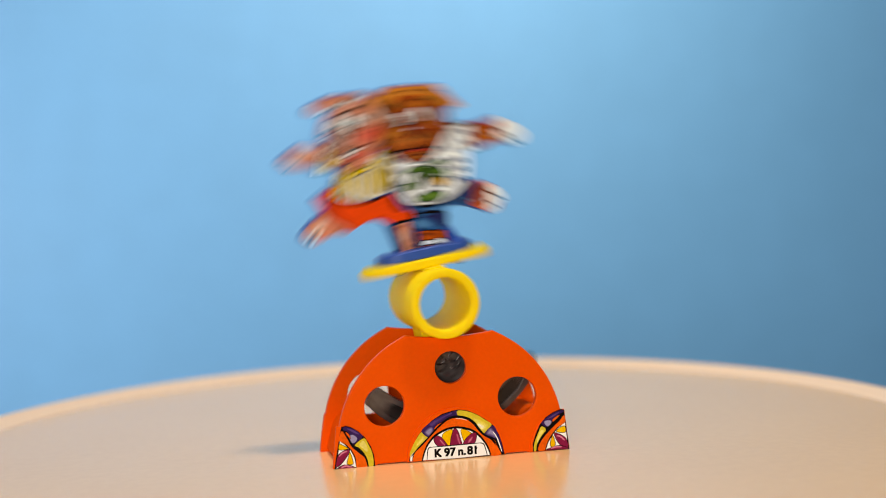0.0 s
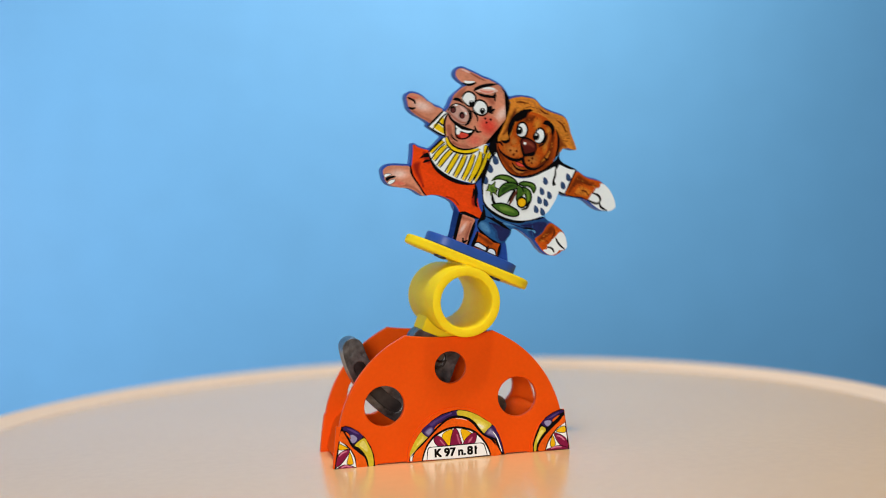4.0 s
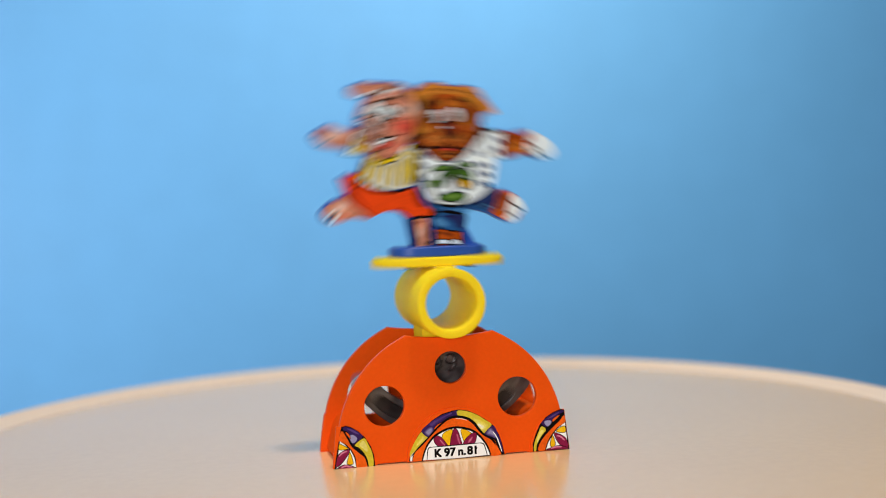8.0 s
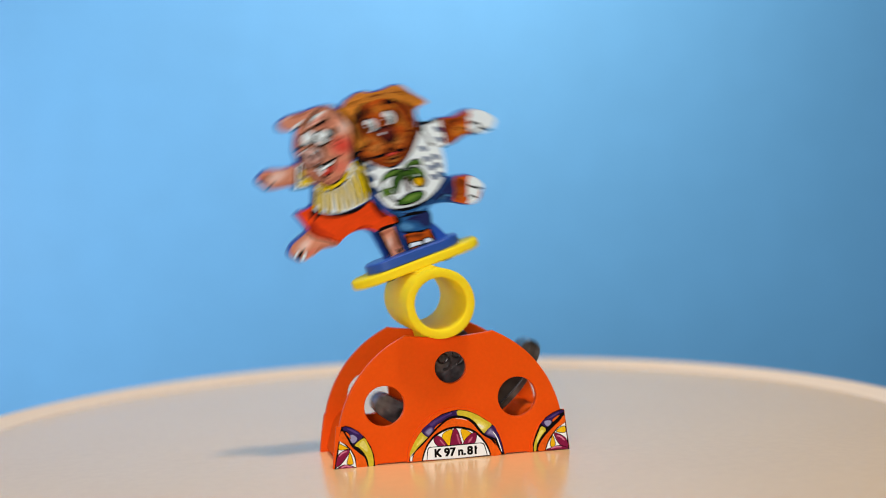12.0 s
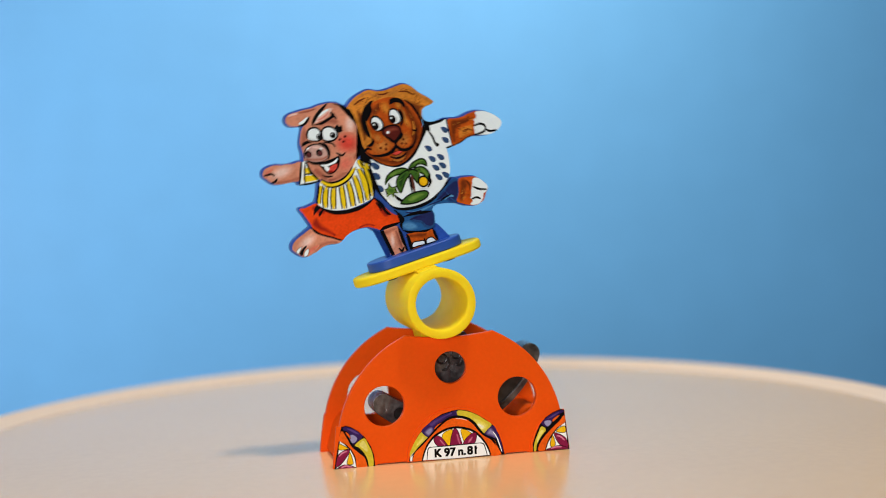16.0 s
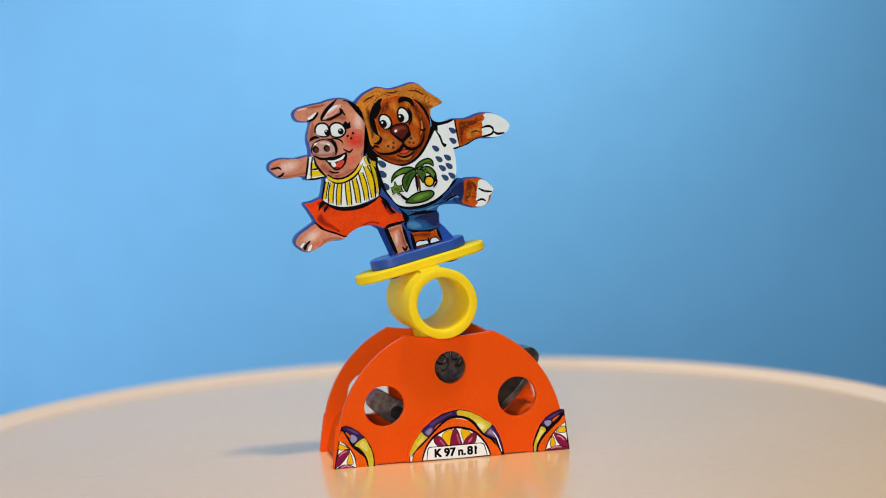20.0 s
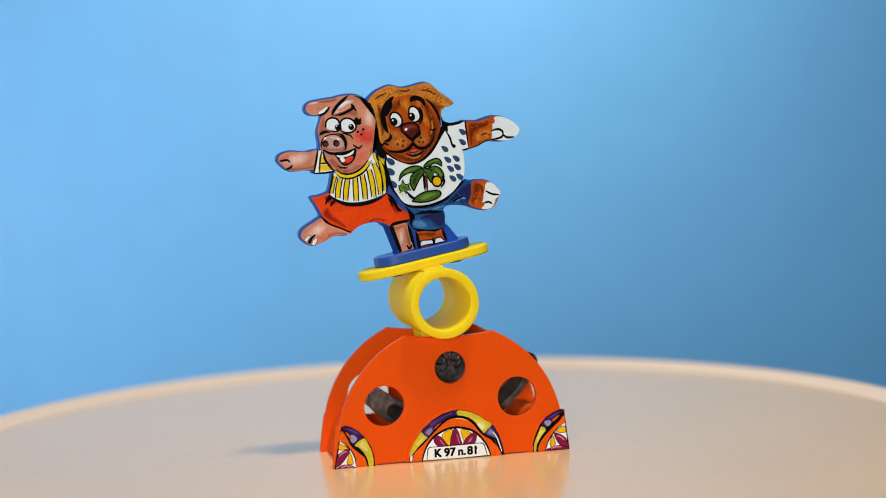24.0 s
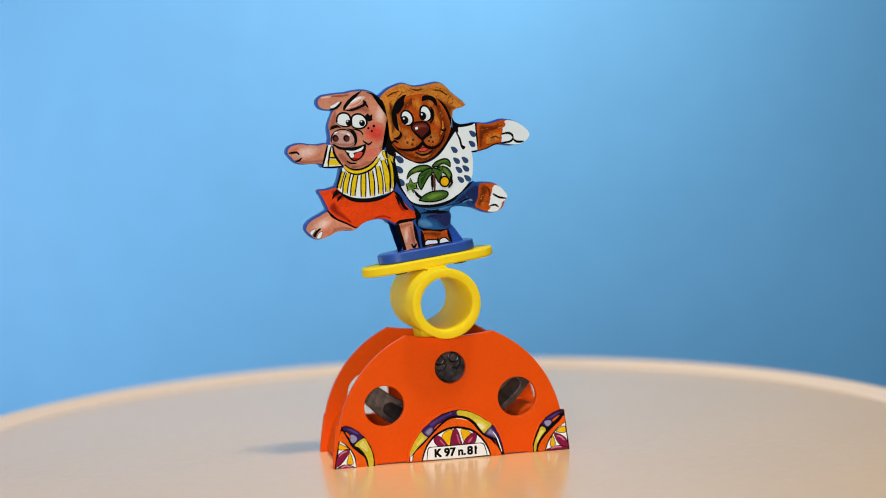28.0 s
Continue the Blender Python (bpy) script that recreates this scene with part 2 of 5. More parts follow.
def union_outline(loops, margin, step=0.2):
    """The common outline round several overlapping loops, with a margin: the longest level line of their distance field."""
    pts = np.array([p for l in loops for p in l])
    xs = np.arange(pts[:, 0].min() - 2, pts[:, 0].max() + 2, step)
    zs = np.arange(pts[:, 1].min() - 2, pts[:, 1].max() + 2, step)
    gx, gz = np.meshgrid(xs, zs, indexing="ij")
    f = np.min([distance_to(l, gx, gz) for l in loops], axis=0) - margin
    nxt = {}

    def cut(i, j, k, l):
        s = f[i, j] / (f[i, j] - f[k, l])
        return (xs[i] + s * (xs[k] - xs[i]), zs[j] + s * (zs[l] - zs[j]))

    for i in range(len(xs) - 1):
        for j in range(len(zs) - 1):
            ring = [(i, j), (i + 1, j), (i + 1, j + 1), (i, j + 1)]
            neg = [f[q] < 0 for q in ring]
            if all(neg) or not any(neg):
                continue
            out_e = [k for k in range(4) if neg[k] and not neg[(k + 1) % 4]]
            in_e = [k for k in range(4) if not neg[k] and neg[(k + 1) % 4]]
            for a, b in zip(out_e, in_e):
                ka = tuple(sorted((ring[a], ring[(a + 1) % 4])))
                kb = tuple(sorted((ring[b], ring[(b + 1) % 4])))
                nxt[ka] = kb
    loops_out, seen = [], set()
    for start in list(nxt):
        if start in seen:
            continue
        chain, k = [], start
        while k in nxt and k not in seen:
            seen.add(k)
            chain.append(cut(*k[0], *k[1]))
            k = nxt[k]
        loops_out.append(chain)
    best = np.array(max(loops_out, key=len))
    for _ in range(3):
        best = 0.5 * best + 0.25 * (np.roll(best, 1, 0) + np.roll(best, -1, 0))
    return [tuple(q) for q in best[::2]]


# ---- the room ----
def room():
    back = box(-1.6, 1.6, 0.62, 0.66, -0.75, 1.75)
    tagged(part("backdrop", back, PAPER, smooth=False), "plain sky-blue painted backdrop wall behind the table", "backdrop", kind="structure")
    for name, dims in (("wall_south", (-1.6, 1.6, -2.04, -2.0, -0.75, 1.75)), ("wall_west", (-1.64, -1.6, -2.0, 0.62, -0.75, 1.75)),
                       ("wall_east", (1.6, 1.64, -2.0, 0.62, -0.75, 1.75))):
        tagged(part(name, box(*dims), WALL, smooth=False), "plain grey painted room wall", "wall", kind="structure")
    tagged(part("floor", box(-1.6, 1.6, -2.0, 0.62, -0.79, -0.75), FLOOR, smooth=False), "plain grey floor of the room", "floor", kind="structure")
    tagged(part("ceiling", box(-1.6, 1.6, -2.0, 0.62, 1.75, 1.79), WALL, smooth=False), "plain grey ceiling of the room", "ceiling", kind="structure")


def round_table():
    t = new("round_table")
    t.location = (0.0024, 0.0195, -0.00045)
    tagged(t, "small round cream lacquered table with a raised rounded lip", "table")
    part("tabletop", lathe([(0.01, 0), (60, 0), (94.25, 0), (94.25, -8), (60, -8), (0.01, -8)]), TABLE, t)
    lip = [(94.3, -8), (94.3, 0.0), (95.3, 0.22), (96.6, 0.68), (97.8, 1.14), (98.8, 1.42), (99.6, 1.5), (100.2, 1.3), (100.6, 0.8), (100.75, 0.1), (100.75, -7), (99.9, -8)]
    part("lip", lathe(lip, 160), LIP, t, "rounded cream edge band")
    part("column", lathe([(0.01, -8.2), (16, -8.2), (14, -60), (14, -690), (20, -735), (0.01, -735)], 48), LIP, t)
    part("foot", lathe([(0.01, -735.2), (30, -735.2), (105, -742), (108, -750), (0.01, -750)], 64), LIP, t)
    return t


# ---- the orange stand ----
def middle_sticker(d):
    d.patch('ink', 0, 0, [(-8.04, -0.17), (-7.78, 1.39), (-7.13, 2.81), (-6.27, 4.23), (-5.12, 5.52), (-3.67, 6.69), (-1.92, 7.65), (-0.07, 8.1), (1.15, 8.21), (2.78, 7.89), (4.49, 7.06), (6, 6.05), (7.31, 4.95), (8.28, 3.27), (8.85, 1.61), (9.21, -0.33), (4.76, -0.36), (-0.36, -0.33)])
    d.blob('olive', 0, 0, [(-7.89, 1.1), (-7.23, 2.62), (-6.38, 3.94), (-5.65, 4.77), (-5.06, 4.33), (-4.59, 3.6), (-5.52, 2.78), (-6.77, 1.7), (-7.61, 0.58)])
    d.soft('olive', 'paleyellow', 0.2, [(-6.64, 2.48), (-5.9, 3.5), (-5.48, 3.97), (-4.99, 3.53), (-5.82, 2.81)])
    d.blob('label', 0, 0, [(-7.83, -0.09), (-7.7, 0.79), (-7.08, 1.33), (-7.41, 0.47), (-7.53, -0.12)])
    d.blob('purple', 0, 0, [(-5.65, 4.87), (-4.71, 5.88), (-3.36, 6.77), (-1.72, 7.53), (-0.08, 7.91), (0.74, 8.04), (0.81, 7.24), (-0.11, 7.11), (-1.24, 6.7), (-2.48, 5.91), (-3.53, 4.9), (-4.48, 3.79)])
    d.soft('purple', 'lilac', 0.25, [(-5.05, 4.62), (-4.43, 5.27), (-3.81, 5.42), (-3.63, 4.81), (-4.37, 4.07)])
    d.soft('purple', 'violet', 0.2, [(-4.2, 6.04), (-3.17, 6.65), (-1.73, 7.24), (-0.09, 7.71), (-1.12, 7.19), (-2.67, 6.32), (-3.71, 5.61)])
    d.blob('flame', 0.1, 0, [(-3.42, 5.09), (-3.1, 5.66), (-2.38, 6.1), (-1.35, 6.41), (-2.08, 5.78), (-2.92, 4.95)])
    d.blob('olive', 0, 0, [(0.94, 8.03), (2.57, 7.81), (4.29, 7.08), (5.79, 6.06), (7, 5.07), (5.82, 3.86), (5.3, 3.6), (4.61, 4.46), (3.63, 5.83), (2.33, 6.73), (0.91, 7.23)])
    d.soft('olive', 'paleyellow', 0.3, [(3.75, 6.42), (5.07, 5.82), (6.28, 5.03), (5.52, 4.09), (4.72, 4.85)])
    d.soft('paleyellow', 'label', 0.3, [(4.54, 5.46), (5.55, 4.88), (5.23, 4.51), (4.73, 4.95)])
    d.blob('purple', 0, 0, [(7.2, 4.95), (8.08, 3.48), (8.65, 1.83), (9, -0.11), (8.51, 0.74), (7.94, 2.29), (7.14, 3.06), (6.31, 2.82), (5.61, 3.58)])
    d.soft('purple', 'lilac', 0.3, [(6.77, 4.49), (7.57, 3.42), (7.75, 2.71), (6.83, 3.18), (6.02, 3.55)])
    d.stroke('label', 0.13, [(7.17, 3.86), (7.86, 2.8), (8.33, 1.45), (8.7, 0.22)])
    d.blob('flame', 0.08, 0, [(7.23, 2.55), (7.82, 1.8), (8.3, 0.45), (7.6, 1.31)])
    d.blob('flame', 0, 0, [(-6.88, 1.31), (-5.53, 2.49), (-4.49, 3.49), (-3.03, 4.86), (-1.36, 6.22), (-0.12, 6.72), (1.1, 6.72), (2.52, 6.32), (3.61, 5.43), (4.6, 4.16), (5.6, 3.18), (6.71, 2.49), (7.7, 1.2), (8.58, -0.27), (6.61, -0.31), (6.05, 1.34), (5.07, 2.92), (3.87, 4.02), (2.36, 4.73), (0.64, 5.07), (-0.9, 4.89), (-2.33, 4.41), (-3.57, 3.61), (-4.63, 2.31), (-5.28, 1.08), (-5.63, -0.18), (-7.33, -0.13), (-7.2, 0.65)])
    d.stroke('paleskin', 0.1, [(0.49, 6.67), (1.5, 6.59), (2.51, 6.22)])
    d.stroke('ink', 0.2, [(-7.61, 0.68), (-6.14, 2.24), (-4.59, 3.6), (-3.12, 5.07), (-1.35, 6.51), (-0.11, 7.01), (1.11, 7.02), (2.63, 6.61), (3.83, 5.72), (4.81, 4.34), (5.7, 3.37), (6.92, 2.67), (8.01, 1.18), (8.79, -0.29)])
    d.patch('label', 0, 0, [(-5.63, -0.18), (-5.28, 1.18), (-4.62, 2.51), (-3.47, 3.8), (-2.23, 4.5), (-0.79, 4.98), (0.74, 5.06), (2.36, 4.73), (3.77, 4.02), (4.87, 3.04), (5.75, 1.76), (6.24, 0.72), (6.51, -0.2), (0.66, -0.31)])
    d.stroke('ink', 0.27, [(-5.73, -0.27), (-5.28, 1.18), (-4.62, 2.51), (-3.47, 3.8), (-2.23, 4.5), (-0.79, 5.03), (0.74, 5.11), (2.36, 4.78), (3.78, 4.12), (4.87, 3.14), (5.86, 1.76), (6.34, 0.71), (6.62, -0.21)])
    d.blob('sun', 0.1, 0, [(-1.8, 2.18), (-2.05, 3.79), (-1.42, 4.53), (-0.39, 4.85), (-0.09, 4.63), (-0.38, 2.26)])
    d.blob('sun', 0.1, 0, [(1.97, 2.27), (1.33, 4.52), (2.15, 4.65), (2.96, 4.19), (3.25, 3.77), (2.7, 2.71)])
    d.blob('magenta', 0.12, 0, [(-3.59, 3.32), (-2.96, 3.96), (-2.16, 3.6), (-1.48, 2.75), (-1, 1.82), (-2.22, 1.82), (-3.12, 2.29)])
    d.soft('magenta', 'blush', 0.15, [(-2.48, 3.23), (-1.79, 2.58), (-1.5, 2.06), (-2, 2.4)])
    d.blob('magenta', 0.12, 0, [(0.23, 5), (0.82, 4.56), (1.28, 3.13), (1.44, 1.82), (-0.49, 1.78), (-0.56, 2.97), (-0.21, 4.24)])
    d.soft('magenta', 'blush', 0.15, [(0.6, 3.98), (0.98, 3.15), (1.15, 2.14), (0.76, 2.77)])
    d.blob('magenta', 0.12, 0, [(4.18, 3.89), (4.15, 2.9), (3.6, 1.94), (1.75, 1.89), (1.99, 2.77), (2.73, 3.51), (3.46, 3.95)])
    d.soft('magenta', 'blush', 0.15, [(3.44, 3.25), (3.21, 2.57), (2.58, 2.22), (2.81, 2.8)])
    d.patch('label', 0, 0, [(-4.82, -0.15), (-4.61, 1.52), (-4.34, 1.89), (-3.84, 1.95), (4.63, 2.01), (5.14, 1.91), (5.44, 1.59), (6, -0.11)])
    d.stroke('ink', 0.13, [(-4.87, -0.19), (-4.66, 1.52), (-4.39, 1.95), (-3.83, 2)])
    d.stroke('ink', 0.13, [(-3.93, 2), (0.23, 2.02), (4.73, 2.05)])
    d.stroke('ink', 0.13, [(4.63, 2.06), (5.14, 1.96), (5.54, 1.58), (6, -0.16)])
    d.stroke('ink', 0.2, [(3.75, 0.87), (3.96, 1.05), (4.22, 1.31)])


def left_sticker(d):
    d.patch('ink', 0, 0, [(-19.65, 6.75), (-18.86, 6.89), (-17.9, 6.52), (-16.75, 5.75), (-15.61, 4.58), (-14.68, 3.04), (-14.15, 1.42), (-14.03, -0.55), (-21.1, -0.53), (-20.84, 1.11), (-20.36, 3.5), (-19.99, 5.42)])
    d.blob('flame', 0, 0, [(-19.89, 5.61), (-19.48, 5.96), (-18.63, 5.12), (-18, 3.7), (-16.87, 2.53), (-15.83, 1.37), (-15.28, 0.15), (-15.31, -0.54), (-17.18, -0.48), (-17.32, 1.1), (-18.04, 2.63), (-18.99, 3.58), (-20.14, 4.07)])
    d.blob('purple', 0, 0, [(-19.36, 6.63), (-18.67, 6.68), (-17.52, 6.2), (-16.47, 5.43), (-16, 4.81), (-17.01, 4.01), (-17.81, 3.59), (-18.36, 4.51), (-18.15, 5.08), (-18.7, 5.9), (-19.28, 6.14)])
    d.blob('violet', 0, 0, [(-18.68, 6.48), (-17.52, 6), (-16.57, 5.24), (-17.35, 5.5), (-18.31, 6.06)])
    d.blob('lilac', 0, 0, [(-18.35, 4.9), (-17.75, 5.24), (-16.99, 4.59), (-17.41, 3.94), (-18, 3.89)])
    d.blob('flame', 0.08, 0, [(-19, 5.92), (-18.33, 5.38), (-18.07, 4.58), (-18.64, 5.02)])
    d.blob('olive', 0, 0, [(-15.81, 4.5), (-15.07, 3.36), (-14.43, 1.74), (-14.31, -0.33), (-15.21, -0.45), (-15.27, 0.63), (-15.81, 1.86), (-16.66, 2.91), (-17.42, 3.46)])
    d.blob('paleyellow', 0, 0, [(-16.02, 4.12), (-15.37, 3.19), (-15.31, 2.11), (-16.07, 2.76), (-16.64, 3.39)])
    d.stroke('ink', 0.27, [(-19.56, 6.36), (-18.55, 4.72), (-17.82, 3.29), (-16.68, 2.22), (-15.64, 1.16), (-15.21, -0.55)])
    d.patch('label', 0.25, 0, [(-20.13, 4.36), (-18.98, 3.68), (-18.04, 2.63), (-17.41, 1.21), (-17.28, -0.47), (-20.89, -0.35)])
    d.blob('sun', 0.15, 0, [(-20.15, 3.87), (-19.47, 3.62), (-18.52, 2.96), (-19.41, 2.74), (-20.28, 2.91)])
    d.blob('sun', 0.15, 0, [(-18.35, 2.36), (-17.9, 1.15), (-17.84, 0.17), (-18.92, 0.26), (-18.68, 1.41)])
    d.blob('magenta', 0.15, 0, [(-20.88, -0.06), (-20.52, 1.76), (-19.61, 2.56), (-18.52, 2.86), (-18.35, 2.36), (-19.07, 1.25), (-20.09, 0.17)])
    d.stroke('blush', 0.18, [(-20.23, 1.74), (-19.62, 2.27), (-18.83, 2.5)])
    d.blob('magenta', 0.15, 0, [(-20.6, -0.38), (-19.6, 0.22), (-18.34, 0.02), (-17.47, -0.45), (-19.14, -0.6)])
    d.stroke('blush', 0.22, [(-19.91, -0.24), (-19.12, -0.02), (-18.15, -0.29)])


def right_sticker(d):
    d.patch('ink', 0, 0, [(14.43, -0.31), (14.48, 1.16), (15.05, 2.83), (15.84, 4.38), (16.93, 5.61), (18.33, 6.42), (19.83, 6.91), (20.46, 6.76), (20.7, 4.21), (21.05, 1.64), (21.25, -0.36)])
    d.blob('purple', 0, 0, [(16.49, 5.04), (17.46, 5.77), (18.75, 6.39), (20.03, 6.69), (20.34, 6.37), (19.37, 5.93), (18.71, 5.17), (17.63, 4.34), (17.19, 3.87), (16.16, 4.56)])
    d.blob('violet', 0, 0, [(17.24, 5.29), (18.53, 6), (19.6, 6.42), (18.52, 5.69)])
    d.blob('lilac', 0, 0, [(16.7, 4.82), (17.65, 5.05), (18.06, 4.62), (17.3, 3.97)])
    d.blob('flame', 0.08, 0, [(18.29, 5.21), (19.16, 5.75), (19.69, 5.81), (18.92, 5.06), (18.28, 4.7)])
    d.blob('olive', 0, 0, [(14.64, -0.17), (14.79, 1.23), (15.47, 2.79), (16.15, 4.06), (16.97, 3.38), (16.09, 2.14), (15.31, 0.78), (15.06, -0.21)])
    d.blob('paleyellow', 0, 0, [(15.34, 2), (16.02, 3.36), (16.54, 3.22), (15.88, 2.16), (15.32, 1.19)])
    d.blob('flame', 0, 0, [(15.48, -0.24), (15.73, 0.95), (16.72, 2.29), (18.25, 3.69), (19.55, 4.8), (20.43, 5.75), (20.61, 4.62), (19.95, 4.06), (18.65, 3.15), (17.55, 1.82), (16.88, 0.45), (16.64, -0.24)])
    d.stroke('ink', 0.27, [(15.17, -0.32), (15.41, 0.88), (16.52, 2.51), (18.04, 3.91), (19.57, 5.31), (20.33, 6.06)])
    d.patch('label', 0.25, 0, [(16.85, -0.25), (17.21, 1.14), (17.99, 2.39), (19.09, 3.62), (20.71, 4.51), (21.15, -0.3)])
    d.blob('sun', 0.15, 0, [(18.86, 3.03), (19.62, 3.68), (20.58, 3.81), (20.65, 2.69), (19.49, 2.68)])
    d.blob('sun', 0.15, 0, [(18.2, 2.37), (18.69, 1.02), (18.46, 0.22), (17.72, 0.38), (17.75, 1.4)])
    d.blob('magenta', 0.15, 0, [(18.43, 2.76), (19.48, 2.48), (20.73, 1.56), (21.1, -0.1), (19.83, 0.21), (18.91, 1.3)])
    d.stroke('blush', 0.18, [(18.94, 2.21), (19.68, 1.95), (20.4, 1.28)])
    d.blob('magenta', 0.15, 0, [(16.96, -0.26), (17.82, 0.17), (19.42, 0.45), (21, -0.09), (20.88, -0.38)])
    d.stroke('blush', 0.2, [(17.81, -0.03), (18.77, 0.2), (19.83, 0.11)])


def letters(text, size, where, parent, material):
    """Printed characters as a flat mesh, from the built-in font."""
    curve = bpy.data.curves.new("letters", "FONT")
    curve.body, curve.size, curve.align_x, curve.align_y = text, size, "CENTER", "CENTER"
    temp = new("letters_source", curve)
    me = bpy.data.meshes.new_from_object(temp.evaluated_get(bpy.context.evaluated_depsgraph_get()))
    bpy.data.objects.remove(temp)
    bm = bmesh.new()
    for k, (dx, dy) in enumerate(((-1, -1), (1, 1), (-1, 1), (1, -1), (0, 0))):
        bm.from_mesh(me)
        bmesh.ops.translate(bm, verts=bm.verts[-len(me.vertices):], vec=(dx * size * 0.046, dy * size * 0.034, k * 0.002 * MM))
    bm.to_mesh(me)
    bm.free()
    me.materials.clear()
    me.materials.append(material)
    ob = new("letters", me)
    ob.parent = parent
    ob.matrix_local = where
    return ob


def plate_outline():
    side = [(20.36 * math.cos(radians(a)), 2.5 + 20.7 * math.sin(radians(a))) for a in np.linspace(11.5, 70, 24)]
    top = [(7.9 * (1 - 2 * i / 16), 20.98 + 0.67 * (1 - 2 * i / 16) ** 2) for i in range(17)]
    side = [p for p in side if p[0] > 8.0]
    half = [(21.2, -0.45), (20.75, 3.2), (20.2, 6.4), *side]
    foot = [(-13.9, -0.45), (-13.2, -0.24), (13.2, -0.24), (13.9, -0.45)]
    return half + top + [(-x, z) for x, z in half[::-1]] + foot


def corner_boss(side):
    """The raised pad of a corner: a quarter round that overhangs the plate's edge a little."""
    bow = [(side * (21.3 - 7.35 * math.cos(radians(a))), -0.4 + 7.3 * math.sin(radians(a))) for a in range(0, 84, 6)]
    return bow + [(side * 20.55, 6.9), (side * 21.35, -0.4)]


def stand():
    s = new("toy_stand")
    tagged(s, "orange plastic half-round toy stand with three holes a side", "toy stand")
    holes = [ring_points(-11.95, 9.67, 3.52, 3.52, 36, 3.7), ring_points(11.95, 9.67, 3.52, 3.52, 36, 3.7), ring_points(0, 15.64, 2.8, 2.8, 32, 2.3)]
    front = part("front_plate", slab(plate_outline(), 0.0, 1.15, holes), ORANGE, s, bevel=0.34 * MM, segments=3)
    back_holes = [ring_points(sx * 11.95, 9.67, 3.85, 3.85, 36, 3.7) for sx in (-1, 1)] + holes[2:]
    part("back_plate", slab(plate_outline(), 15.0, 16.15, back_holes), ORANGE, s, bevel=0.34 * MM, segments=3)
    for sx in (-1, 1):
        web = [(sx * x, z) for x, z in [(19.6, -0.4), (19.3, 3.0), (18.6, 5.2), (17.6, 6.6), (16.2, 7.2), (14.8, 6.8), (13.8, 5.6), (13.2, 3.8), (13.0, -0.4)]]
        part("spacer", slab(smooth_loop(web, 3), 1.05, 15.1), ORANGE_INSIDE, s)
    boss = [(0.55 + 8.95 * math.cos(radians(a)), -0.3 + 8.9 * math.sin(radians(a))) for a in range(0, 181, 4)]
    part("boss", slab(boss, -0.28, 0.02), ORANGE, front, bevel=0.2 * MM)
    d = Drawing(-0.284, 0.0012)
    middle_sticker(d)
    d.finish("sticker", front, "printed fan sticker in orange, purple and yellow")
    for text, x in (("K", -2.9), ("97", -0.75), ("n.", 1.42), ("81", 3.4)):
        letters(text, 2.0 * MM, pose(x * MM, -0.42 * MM, 0.82 * MM, 90, 0, 0), front, PRINT["ink"])
    for side, draw in ((-1, left_sticker), (1, right_sticker)):
        part("corner_boss", slab(corner_boss(side), -0.28, 0.3), ORANGE, front, bevel=0.14 * MM)
        d = Drawing(-0.284, 0.002)
        draw(d)
        d.finish("corner_sticker", front, "corner sticker with a printed fan")
    return s


